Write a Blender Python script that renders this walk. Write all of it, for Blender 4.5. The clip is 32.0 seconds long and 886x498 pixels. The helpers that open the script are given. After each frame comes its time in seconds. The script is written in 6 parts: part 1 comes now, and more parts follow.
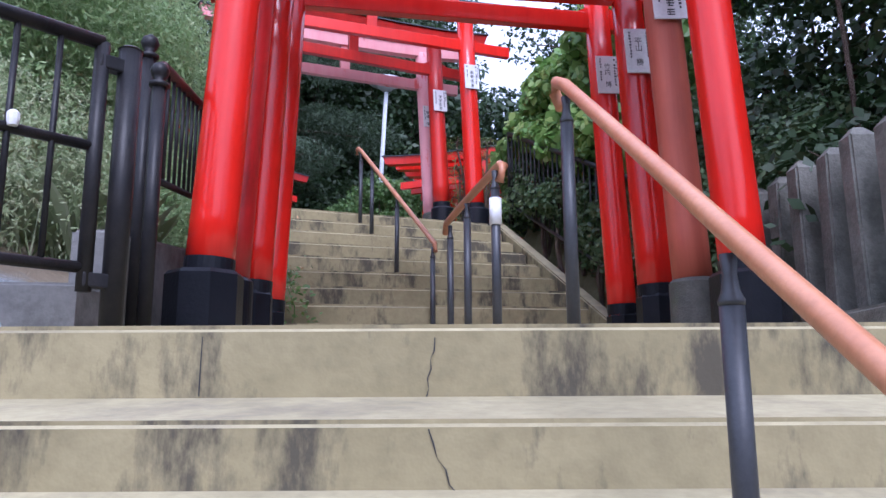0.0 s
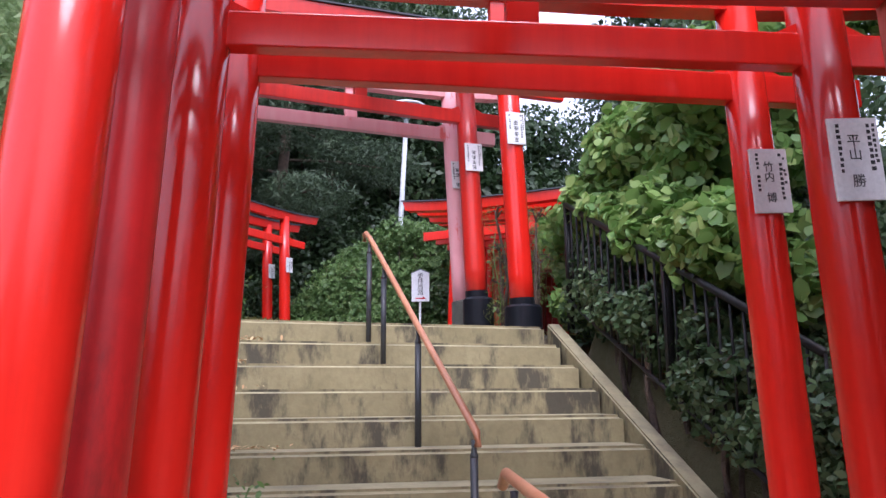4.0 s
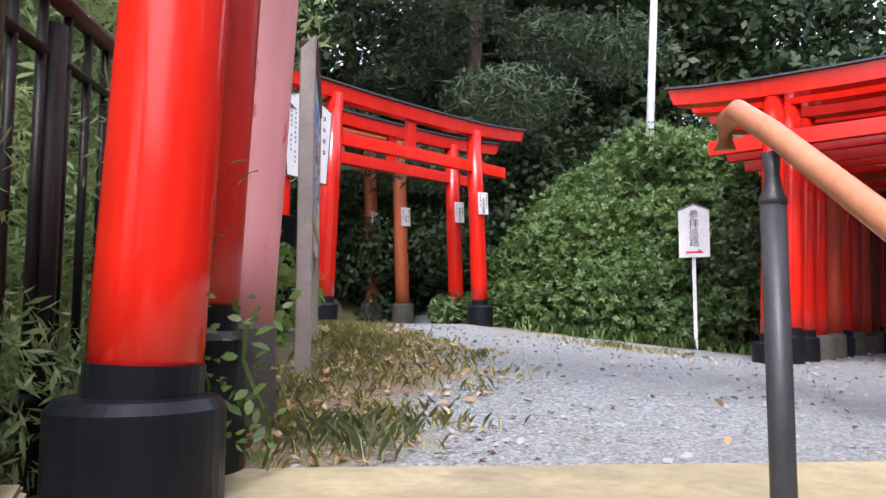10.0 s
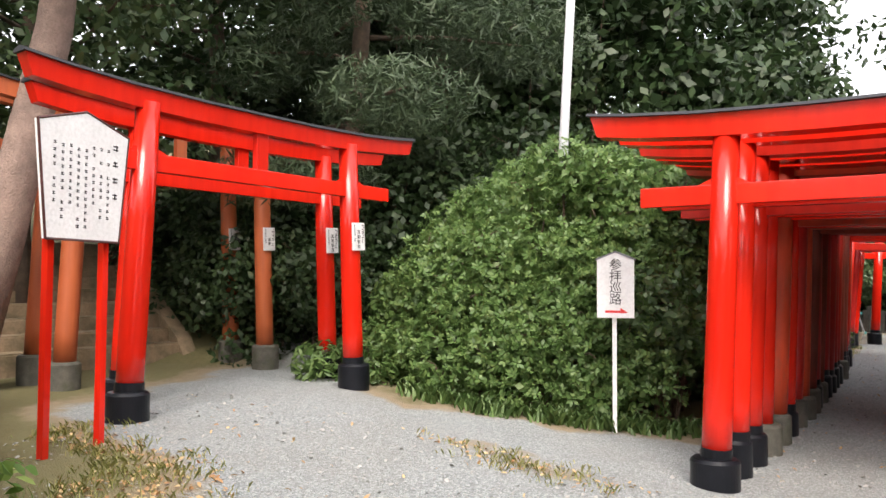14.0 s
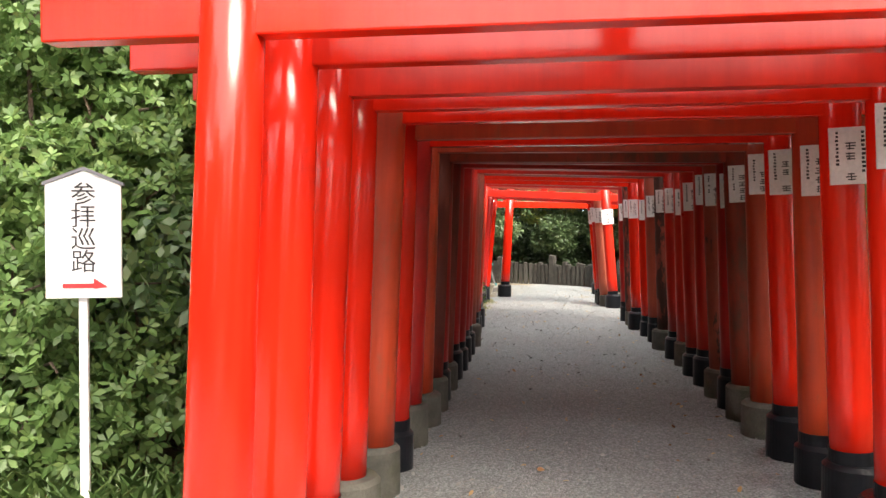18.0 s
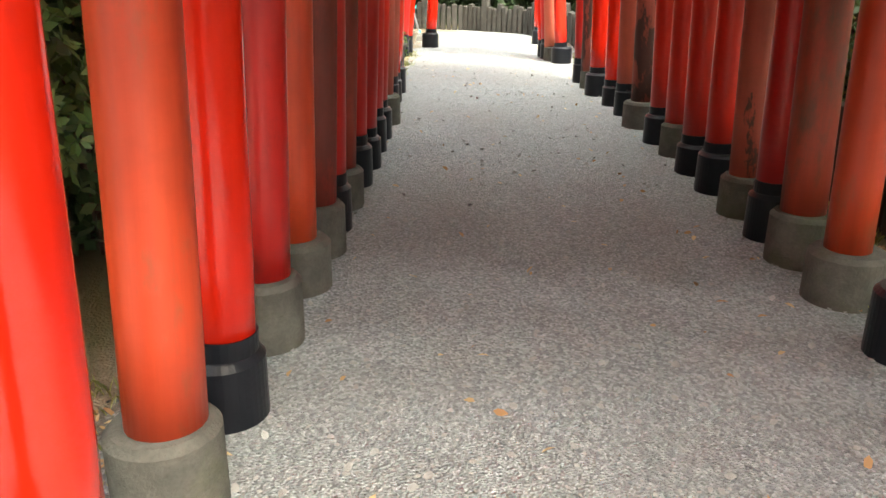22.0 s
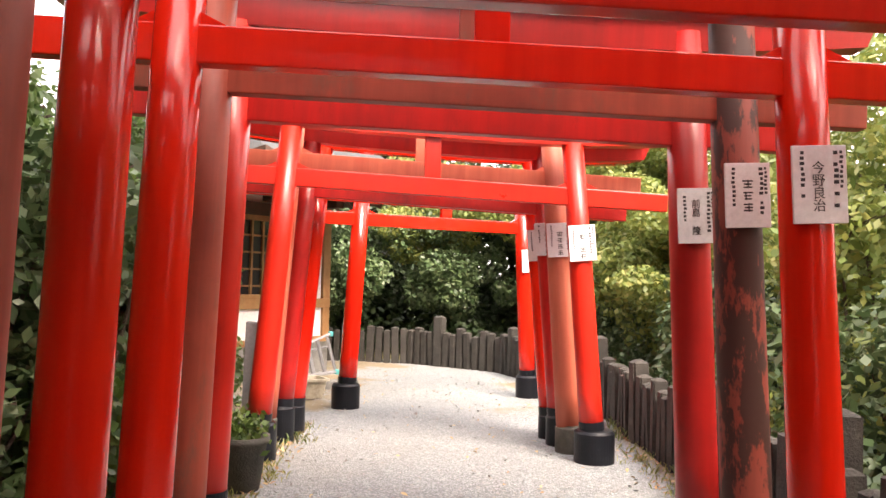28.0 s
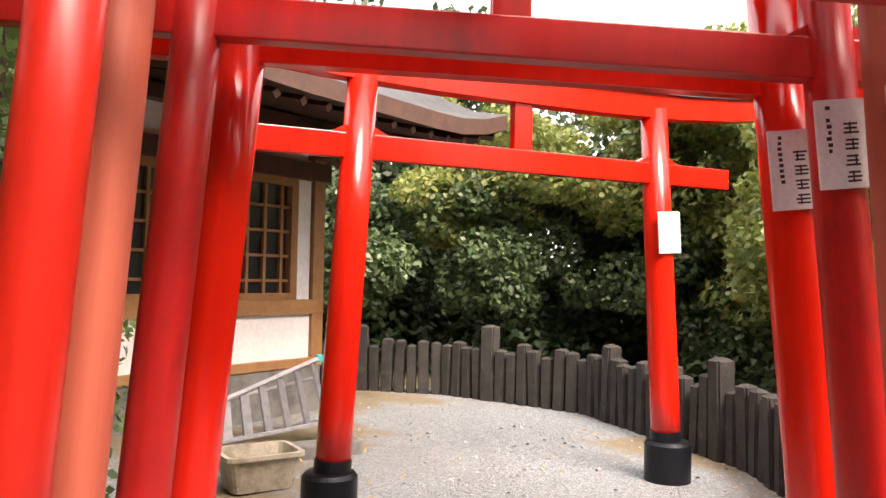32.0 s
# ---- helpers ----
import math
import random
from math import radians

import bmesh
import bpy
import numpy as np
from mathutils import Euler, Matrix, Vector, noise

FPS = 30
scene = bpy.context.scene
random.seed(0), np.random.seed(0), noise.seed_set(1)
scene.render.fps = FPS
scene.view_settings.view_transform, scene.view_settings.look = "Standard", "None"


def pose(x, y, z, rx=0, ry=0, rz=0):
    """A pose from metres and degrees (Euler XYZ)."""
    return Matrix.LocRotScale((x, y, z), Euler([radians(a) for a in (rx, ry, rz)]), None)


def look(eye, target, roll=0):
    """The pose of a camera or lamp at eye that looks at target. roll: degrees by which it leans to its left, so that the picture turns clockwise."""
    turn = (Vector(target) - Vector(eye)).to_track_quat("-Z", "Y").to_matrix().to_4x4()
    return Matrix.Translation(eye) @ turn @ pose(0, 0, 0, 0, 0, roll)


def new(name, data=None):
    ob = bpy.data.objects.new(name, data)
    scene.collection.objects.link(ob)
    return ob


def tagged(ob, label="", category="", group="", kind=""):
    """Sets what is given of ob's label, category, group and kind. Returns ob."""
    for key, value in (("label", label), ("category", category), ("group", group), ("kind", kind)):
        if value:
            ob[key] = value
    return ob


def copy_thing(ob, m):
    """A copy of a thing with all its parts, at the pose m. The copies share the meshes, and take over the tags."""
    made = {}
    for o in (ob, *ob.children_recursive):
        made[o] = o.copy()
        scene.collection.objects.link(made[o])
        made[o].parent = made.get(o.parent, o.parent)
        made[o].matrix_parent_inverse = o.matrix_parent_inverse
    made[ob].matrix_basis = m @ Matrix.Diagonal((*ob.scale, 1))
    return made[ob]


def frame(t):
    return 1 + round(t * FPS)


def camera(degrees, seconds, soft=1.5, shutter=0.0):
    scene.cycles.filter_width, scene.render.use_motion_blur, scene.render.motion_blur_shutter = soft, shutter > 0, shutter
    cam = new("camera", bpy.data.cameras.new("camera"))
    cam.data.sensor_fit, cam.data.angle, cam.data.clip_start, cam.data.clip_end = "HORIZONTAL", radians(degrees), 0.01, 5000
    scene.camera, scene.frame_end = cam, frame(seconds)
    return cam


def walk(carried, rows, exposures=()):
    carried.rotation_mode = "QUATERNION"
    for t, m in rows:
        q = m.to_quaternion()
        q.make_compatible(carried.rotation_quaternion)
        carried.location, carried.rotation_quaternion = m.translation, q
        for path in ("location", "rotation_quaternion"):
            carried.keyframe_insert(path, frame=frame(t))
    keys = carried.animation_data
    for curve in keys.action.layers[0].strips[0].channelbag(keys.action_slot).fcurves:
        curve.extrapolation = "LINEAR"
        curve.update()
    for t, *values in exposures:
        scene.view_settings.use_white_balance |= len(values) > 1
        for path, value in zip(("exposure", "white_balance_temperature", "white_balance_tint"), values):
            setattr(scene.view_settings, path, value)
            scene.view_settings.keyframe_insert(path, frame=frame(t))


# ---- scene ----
cam = camera(59.8, 32.0)
METRES, EYE, TILT, LEAN, TURN = 25.0, 1.4, 10.7, 0.3, 0.0
ROWS = [
    (0.0, 0.0, 0.0, 0.0, 0.0, 0.0, -0.0),
    (0.5, 0.0003, 0.0108, 0.0046, 0.65, 0.11, 0.18),
    (1.0, 0.0006, 0.0244, 0.0101, 0.99, 0.04, 0.23),
    (1.5, -0.0005, 0.0363, 0.0162, 1.33, 0.1, 0.31),
    (2.0, 0.0003, 0.0486, 0.0218, 1.39, 0.08, 0.36),
    (2.5, -0.0029, 0.06, 0.0265, 1.44, 0.1, 0.32),
    (4.5, -0.0045, 0.0984, 0.0426, 2.14, -0.05, 0.53),
    (5.0, -0.0046, 0.1109, 0.0461, 3.6, -0.19, 0.78),
    (5.5, -0.0087, 0.1248, 0.0456, 5.38, -0.29, 0.98),
    (6.0, -0.0131, 0.1431, 0.0417, 6.23, -0.09, 1.32),
    (6.5, -0.0154, 0.1623, 0.0393, 7.59, -0.89, 1.67),
    (7.0, -0.0206, 0.1823, 0.0366, 10.32, -2.55, 1.88),
    (7.5, -0.0215, 0.2016, 0.0349, 12.89, -3.93, 2.14),
    (8.0, -0.0263, 0.2211, 0.0313, 15.08, -4.35, 2.39),
    (8.5, -0.0303, 0.2393, 0.0299, 16.11, -4.4, 2.75),
    (9.0, -0.035, 0.2543, 0.0334, 17.02, -4.7, 2.65),
    (9.5, -0.0383, 0.2669, 0.0355, 17.18, -4.67, 2.85),
    (10.0, -0.0409, 0.2777, 0.0401, 17.07, -5.11, 2.74),
    (10.5, -0.0437, 0.2886, 0.0439, 16.9, -5.55, 2.48),
    (11.0, -0.0438, 0.298, 0.0479, 16.64, -5.68, 2.53),
    (11.5, -0.0475, 0.3077, 0.051, 16.47, -5.97, 2.44),
    (12.0, -0.0473, 0.3186, 0.0532, 16.17, -6.3, 2.36),
    (12.5, -0.0468, 0.3259, 0.0564, 15.58, -7.51, 2.18),
    (13.0, -0.0496, 0.335, 0.0608, 14.91, -8.17, 1.88),
    (13.5, -0.048, 0.3463, 0.0622, 13.66, -8.26, 1.85),
    (14.0, -0.0461, 0.3537, 0.0641, 10.38, -8.17, 1.33),
    (14.5, -0.048, 0.3677, 0.0616, 3.68, -8.02, 0.08),
    (15.0, -0.0445, 0.3812, 0.0579, -2.61, -7.14, -0.76),
    (15.5, -0.041, 0.3948, 0.0548, -6.13, -6.7, -1.32),
    (17.5, -0.015, 0.458, 0.0433, -13.17, -10.4, -2.75),
    (18.0, -0.0096, 0.4727, 0.0407, -14.26, -11.34, -2.93),
    (18.5, -0.0051, 0.4897, 0.0381, -14.77, -12.11, -3.17),
    (19.0, -0.0014, 0.5045, 0.0353, -15.44, -12.35, -3.35),
    (19.5, 0.0039, 0.5203, 0.031, -15.64, -12.51, -3.27),
    (20.0, 0.0095, 0.5309, 0.0279, -16.16, -12.42, -3.3),
    (20.5, 0.0129, 0.5377, 0.0224, -17.46, -14.5, -2.45),
    (21.0, 0.0131, 0.5406, 0.0199, -18.95, -25.86, -3.02),
    (21.5, 0.0127, 0.5442, 0.0234, -18.6, -32.45, -4.85),
    (22.0, 0.0184, 0.5545, 0.0243, -19.63, -29.8, -4.41),
    (22.5, 0.0241, 0.5697, 0.0223, -20.19, -23.95, -4.46),
    (23.0, 0.0314, 0.5887, 0.019, -20.53, -18.6, -4.66),
    (23.5, 0.0408, 0.6067, 0.0167, -20.87, -15.21, -4.81),
    (24.0, 0.0504, 0.6267, 0.0127, -21.08, -11.24, -4.96),
    (24.5, 0.06, 0.6441, 0.0096, -21.31, -9.18, -5.02),
    (26.5, 0.0885, 0.7173, -0.006, -22.33, -7.48, -5.54),
    (27.0, 0.0972, 0.7353, -0.0086, -22.53, -7.39, -5.52),
    (27.5, 0.104, 0.7554, -0.0115, -22.72, -7.41, -5.59),
    (28.0, 0.1121, 0.7743, -0.0151, -22.89, -7.32, -5.66),
    (28.5, 0.1181, 0.7945, -0.0191, -23.05, -7.24, -5.67),
    (29.0, 0.1264, 0.814, -0.0234, -23.21, -7.21, -5.71),
    (29.5, 0.1314, 0.832, -0.0272, -23.41, -7.07, -5.74),
    (30.0, 0.1376, 0.8497, -0.0309, -23.57, -7.04, -5.73),
    (30.5, 0.145, 0.8676, -0.034, -23.58, -7.03, -5.74),
    (31.0, 0.1517, 0.8864, -0.0368, -23.17, -7.22, -5.68),
    (31.5, 0.1591, 0.9028, -0.0403, -22.49, -7.36, -5.62),
    (32.0, 0.165, 0.9211, -0.0448, -21.09, -7.74, -5.23),
]
EXPOSURES = [(0.0, 0.67, 5020, 26), (1.0, 0.70, 5250, 24), (2.0, 0.78, 5550, 24), (6.0, 0.92, 5350, 24), (8.5, 1.1, 5100, 22), (10.0, 1.18, 6000, 20), (13.0, 1.18, 6900, 14), (15.0, 1.66, 6850, 12), (18.0, 2.2, 7200, 10), (19.0, 2.42, 7200, 8), (20.0, 2.65, 7200, 6), (21.0, 2.8, 7200, 4), (23.0, 3.3, 7300, 3), (24.0, 3.25, 7300, 6), (27.0, 2.65, 7500, 16), (28.0, 2.43, 7700, 20), (29.0, 2.2, 7800, 22), (30.0, 2.12, 7000, 18), (31.0, 2.25, 6500, 22), (32.0, 1.95, 7500, 22)]
walk(cam, [(t, pose(0, 0, EYE, TILT, LEAN, TURN) @ pose(METRES * x, METRES * y, METRES * z, 90 + pitch, roll, yaw)) for t, x, y, z, yaw, pitch, roll in ROWS],
     EXPOSURES)


# ---- world and light ----
SUN_EL, SUN_ROT = radians(48), radians(168)
world = bpy.data.worlds.new("world")
scene.world = world
world.use_nodes = True
wn = world.node_tree.nodes
sky = wn.new("ShaderNodeTexSky")
sky.sky_type, sky.sun_disc = "NISHITA", False
sky.sun_elevation, sky.sun_rotation = SUN_EL, SUN_ROT
sky.air_density, sky.dust_density, sky.ozone_density = 1.0, 6.0, 1.0
wn["Background"].inputs["Strength"].default_value = 0.15
veil = wn.new("ShaderNodeMix")
veil.data_type = "RGBA"
veil.inputs[0].default_value = 0.75
veil.inputs[7].default_value = (7.6, 7.85, 8.4, 1)
world.node_tree.links.new(sky.outputs[0], veil.inputs[6])
world.node_tree.links.new(veil.outputs[2], wn["Background"].inputs["Color"])
sun_data = bpy.data.lights.new("sun", "SUN")
sun_data.energy, sun_data.angle, sun_data.color = 1.9, radians(30), (1.0, 0.96, 0.90)
sun = new("sun", sun_data)
sun.matrix_world = look((0, 0, 30), (0 - 10 * math.sin(SUN_ROT), 0 - 10 * math.cos(SUN_ROT), 30 - 10 * math.tan(SUN_EL)))


# ---- materials ----
def material(name, color, rough=0.6, metal=0.0, spec=0.5):
    m = bpy.data.materials.new(name)
    m.use_nodes = True
    b = m.node_tree.nodes["Principled BSDF"]
    b.inputs["Base Color"].default_value = (*color, 1)
    b.inputs["Roughness"].default_value = rough
    b.inputs["Metallic"].default_value = metal
    b.inputs["Specular IOR Level"].default_value = spec
    return m, m.node_tree, b


def coords(nt, scale=(1, 1, 1), kind="Object"):
    tc = nt.nodes.new("ShaderNodeTexCoord")
    mp = nt.nodes.new("ShaderNodeMapping")
    mp.inputs["Scale"].default_value = scale
    nt.links.new(tc.outputs[kind], mp.inputs["Vector"])
    return mp.outputs[0]


def world_coords(nt, scale=(1, 1, 1)):
    g = nt.nodes.new("ShaderNodeNewGeometry")
    mp = nt.nodes.new("ShaderNodeMapping")
    mp.inputs["Scale"].default_value = scale
    nt.links.new(g.outputs["Position"], mp.inputs["Vector"])
    return mp.outputs[0]


def noise_tex(nt, vec, scale, detail=4, rough=0.6):
    n = nt.nodes.new("ShaderNodeTexNoise")
    n.inputs["Scale"].default_value, n.inputs["Detail"].default_value, n.inputs["Roughness"].default_value = scale, detail, rough
    nt.links.new(vec, n.inputs["Vector"])
    return n.outputs["Fac"]


def ramp(nt, fac, stops):
    r = nt.nodes.new("ShaderNodeValToRGB")
    e = r.color_ramp.elements
    while len(e) < len(stops):
        e.new(0.5)
    for el, (p, c) in zip(e, stops):
        el.position = p
        el.color = (*c, 1) if len(c) == 3 else c
    nt.links.new(fac, r.inputs[0])
    return r.outputs[0]


def mix(nt, fac, a, b, mode="MIX"):
    n = nt.nodes.new("ShaderNodeMix")
    n.data_type, n.blend_type = "RGBA", mode
    for sock, v in ((n.inputs[0], fac), (n.inputs[6], a), (n.inputs[7], b)):
        if isinstance(v, (int, float)):
            sock.default_value = v
        elif isinstance(v, tuple):
            sock.default_value = (*v, 1)
        else:
            nt.links.new(v, sock)
    return n.outputs[2]


def bump(nt, b, height, strength=0.3, dist=0.02):
    n = nt.nodes.new("ShaderNodeBump")
    n.inputs["Strength"].default_value, n.inputs["Distance"].default_value = strength, dist
    nt.links.new(height, n.inputs["Height"])
    nt.links.new(n.outputs[0], b.inputs["Normal"])


def grey(v):
    return (v, v, v)


def paint(name, c1, c2, rough, wear=None, wear_lo=0.62, wear_hi=0.7, dirt=0.35):
    """Painted wood: soft streaks down the post, weathered blotches and, where worn, bare patches."""
    m, nt, b = material(name, c1, rough)
    info = nt.nodes.new("ShaderNodeObjectInfo")
    shift = nt.nodes.new("ShaderNodeVectorMath")
    shift.operation = "MULTIPLY_ADD"
    nt.links.new(info.outputs["Random"], shift.inputs[0])
    shift.inputs[1].default_value = (37.0, 11.0, 53.0)
    nt.links.new(coords(nt), shift.inputs[2])
    v = shift.outputs[0]
    st = nt.nodes.new("ShaderNodeMapping")
    st.inputs["Scale"].default_value = (14, 14, 0.8)
    nt.links.new(v, st.inputs["Vector"])
    streak = noise_tex(nt, st.outputs[0], 1.0, 5)
    blot = noise_tex(nt, v, 1.7, 6, 0.65)
    col = mix(nt, ramp(nt, streak, [(0.35, grey(0)), (0.7, grey(1))]), c1, c2)
    dark = tuple(x * 0.55 for x in c2)
    col = mix(nt, ramp(nt, blot, [(0.45, grey(0)), (0.75, grey(dirt))]), col, dark)
    hue = nt.nodes.new("ShaderNodeHueSaturation")
    val = nt.nodes.new("ShaderNodeMapRange")
    val.inputs[3].default_value, val.inputs[4].default_value = 0.78, 1.12
    nt.links.new(info.outputs["Random"], val.inputs[0])
    nt.links.new(val.outputs[0], hue.inputs["Value"])
    nt.links.new(col, hue.inputs["Color"])
    col = hue.outputs[0]
    if wear:
        wmap = nt.nodes.new("ShaderNodeMapping")
        wmap.inputs["Scale"].default_value = (6, 6, 2.2)
        nt.links.new(v, wmap.inputs["Vector"])
        wn_ = noise_tex(nt, wmap.outputs[0], 1.0, 7, 0.7)
        col = mix(nt, ramp(nt, wn_, [(wear_lo, grey(0)), (wear_hi, grey(1))]), col, wear)
    nt.links.new(col, b.inputs["Base Color"])
    rr = nt.nodes.new("ShaderNodeMapRange")
    rr.inputs[3].default_value, rr.inputs[4].default_value = max(rough - 0.08, 0.05), rough + 0.15
    nt.links.new(blot, rr.inputs[0])
    nt.links.new(rr.outputs[0], b.inputs["Roughness"])
    bump(nt, b, streak, 0.12, 0.01)
    return m


RED = paint("vermilion_gloss", (0.72, 0.020, 0.008), (0.61, 0.014, 0.006), 0.15, dirt=0.25)
RED_SATIN = paint("vermilion_satin", (0.62, 0.024, 0.012), (0.48, 0.016, 0.009), 0.28, dirt=0.55)
CRIMSON = paint("crimson_aged", (0.54, 0.016, 0.014), (0.38, 0.013, 0.011), 0.32, (0.26, 0.012, 0.010), 0.56, 0.72, dirt=0.65)
ORANGE = paint("orange_faded", (0.54, 0.056, 0.016), (0.38, 0.036, 0.012), 0.42, (0.24, 0.075, 0.035), 0.56, 0.74, dirt=0.6)
RUSSET = paint("russet_faded", (0.42, 0.070, 0.036), (0.29, 0.046, 0.024), 0.5, (0.20, 0.065, 0.04), 0.54, 0.7, dirt=0.7)
SALMON = paint("salmon_faded", (0.62, 0.150, 0.085), (0.48, 0.095, 0.055), 0.55, (0.36, 0.16, 0.10), 0.66, 0.8)
PINK = paint("pink_bleached", (0.86, 0.42, 0.44), (0.82, 0.34, 0.36), 0.45, (0.70, 0.12, 0.11), 0.60, 0.64, 0.1)
PEELED = paint("peeled_dark", (0.30, 0.055, 0.034), (0.20, 0.040, 0.026), 0.65, (0.055, 0.018, 0.012), 0.46, 0.50)
FLAKED = paint("flaking_russet", (0.40, 0.080, 0.045), (0.30, 0.055, 0.032), 0.6, (0.075, 0.030, 0.020), 0.55, 0.585)
ORANGE_PALE = paint("orange_bleached", (0.52, 0.125, 0.040), (0.40, 0.085, 0.030), 0.5, (0.30, 0.14, 0.07), 0.6, 0.75)
BROWN = paint("brown_red_aged", (0.36, 0.044, 0.018), (0.23, 0.030, 0.014), 0.55, (0.11, 0.040, 0.022), 0.50, 0.66, dirt=0.6)
BROWN_DARK = paint("dark_brown_aged", (0.20, 0.026, 0.014), (0.12, 0.020, 0.012), 0.6, (0.24, 0.022, 0.012), 0.56, 0.66, dirt=0.6)


def rough_mat(name, c1, c2, scale, rough, bump_s=0.4, bump_d=0.01, detail=6, stain=None, stain_scale=1.2, metal=0.0, stain_lo=0.5, stain_hi=0.72, frame_world=True, stretch=(1, 1, 1)):
    m, nt, b = material(name, c1, rough, metal)
    v = world_coords(nt) if frame_world else coords(nt)
    n1 = noise_tex(nt, v, scale, detail)
    n2 = noise_tex(nt, v, scale * 9, 3)
    col = mix(nt, ramp(nt, n1, [(0.35, grey(0)), (0.68, grey(1))]), c1, c2)
    col = mix(nt, ramp(nt, n2, [(0.4, grey(0)), (0.75, grey(0.35))]), col, tuple(x * 0.6 for x in c2))
    if stain:
        s = noise_tex(nt, world_coords(nt, stretch), stain_scale, 7, 0.68)
        col = mix(nt, ramp(nt, s, [(stain_lo, grey(0)), (stain_hi, grey(0.9))]), col, stain)
    nt.links.new(col, b.inputs["Base Color"])
    bump(nt, b, n2, bump_s, bump_d)
    return m


BLACK_BASE = rough_mat("black_painted_base", (0.006, 0.007, 0.010), (0.011, 0.012, 0.016), 6, 0.34, 0.15, stain=(0.06, 0.062, 0.065), stain_scale=26, stain_lo=0.66, stain_hi=0.78)
STONE_BASE = rough_mat("mossy_stone_base", (0.115, 0.11, 0.092), (0.06, 0.058, 0.05), 9, 0.85, 0.6, stain=(0.055, 0.065, 0.03), stain_scale=4)
CAP_BLACK = rough_mat("black_cap", (0.02, 0.022, 0.026), (0.035, 0.036, 0.04), 8, 0.5, 0.1)
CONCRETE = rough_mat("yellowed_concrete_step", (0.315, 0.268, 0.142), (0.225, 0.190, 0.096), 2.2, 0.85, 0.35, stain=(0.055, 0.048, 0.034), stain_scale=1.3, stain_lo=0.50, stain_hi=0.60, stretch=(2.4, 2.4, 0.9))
# paler copy of the step concrete, with light on upward faces painted in
CONCRETE_TOP = rough_mat("lit_concrete_top", (0.405, 0.355, 0.205), (0.285, 0.248, 0.14), 2.6, 0.85, 0.4, stain=(0.15, 0.13, 0.095), stain_scale=1.8)
GREY_WALL = rough_mat("grey_concrete_wall", (0.21, 0.205, 0.19), (0.13, 0.128, 0.12), 3, 0.9, 0.5, stain=(0.06, 0.06, 0.05), stain_scale=3)
TAMAGAKI = rough_mat("weathered_stone_pillar", (0.20, 0.195, 0.165), (0.12, 0.118, 0.10), 5, 0.9, 0.6, stain=(0.05, 0.055, 0.04), stain_scale=4)
DARK_POST = rough_mat("weathered_fence_post", (0.058, 0.053, 0.046), (0.030, 0.028, 0.025), 7, 0.9, 0.7, stain=(0.15, 0.14, 0.12), stain_scale=6, stain_lo=0.6, stain_hi=0.8)
BLACK_METAL = rough_mat("black_painted_metal", (0.014, 0.014, 0.016), (0.026, 0.024, 0.024), 12, 0.38, 0.15, stain=(0.06, 0.035, 0.025), stain_scale=14, stain_lo=0.66, stain_hi=0.8)
GREY_METAL = rough_mat("dark_grey_metal", (0.055, 0.058, 0.065), (0.038, 0.04, 0.046), 10, 0.42, 0.1)
BROWN_RAIL = rough_mat("dark_red_rail", (0.085, 0.022, 0.02), (0.05, 0.018, 0.016), 10, 0.4, 0.15)
PALE_RAIL = rough_mat("pale_metal_rail", (0.48, 0.44, 0.44), (0.36, 0.33, 0.33), 8, 0.35, 0.1)
for m_ in (BLACK_BASE, CAP_BLACK, BLACK_METAL):
    m_.node_tree.nodes["Principled BSDF"].inputs["Specular IOR Level"].default_value = 0.22
COPPER = rough_mat("salmon_brown_handrail", (0.54, 0.245, 0.130), (0.45, 0.185, 0.095), 6, 0.32, 0.08)
WHITE = rough_mat("white_board", (0.78, 0.78, 0.79), (0.72, 0.72, 0.73), 5, 0.45, 0.05)
PLATE = rough_mat("white_name_plate", (0.76, 0.75, 0.76), (0.68, 0.67, 0.68), 6, 0.5, 0.05)
INK = material("black_ink", (0.02, 0.02, 0.024), 0.6)[0]
INK_GREY = material("grey_ink", (0.16, 0.16, 0.18), 0.6)[0]
RED_INK = material("red_ink", (0.62, 0.03, 0.035), 0.5)[0]
STEEL = rough_mat("brushed_steel_post", (0.50, 0.46, 0.42), (0.40, 0.36, 0.33), 9, 0.38, 0.1, metal=0.5)
BARK = rough_mat("bark", (0.15, 0.105, 0.075), (0.075, 0.055, 0.042), 8, 0.95, 0.9, 0.03)
BARK_PALE = rough_mat("pale_pink_bark", (0.34, 0.24, 0.20), (0.20, 0.14, 0.12), 6, 0.9, 0.7, 0.02)
TIMBER = rough_mat("honey_timber", (0.36, 0.19, 0.075), (0.27, 0.13, 0.05), 9, 0.55, 0.25)
TIMBER_DARK = rough_mat("dark_brown_timber", (0.10, 0.045, 0.028), (0.06, 0.03, 0.02), 9, 0.65, 0.25)
PLASTER = rough_mat("white_plaster", (0.80, 0.79, 0.76), (0.72, 0.71, 0.68), 3, 0.8, 0.1)
COPPER_ROOF = rough_mat("grey_roof_sheet", (0.065, 0.068, 0.068), (0.04, 0.042, 0.042), 5, 0.85, 0.2)
PLASTIC = rough_mat("cream_plastic", (0.52, 0.48, 0.38), (0.38, 0.34, 0.26), 6, 0.55, 0.1, stain=(0.20, 0.17, 0.12), stain_scale=6)
TREAD_STONE = rough_mat("mossy_step", (0.22, 0.18, 0.12), (0.13, 0.11, 0.075), 5, 0.9, 0.6, stain=(0.06, 0.075, 0.03), stain_scale=3)
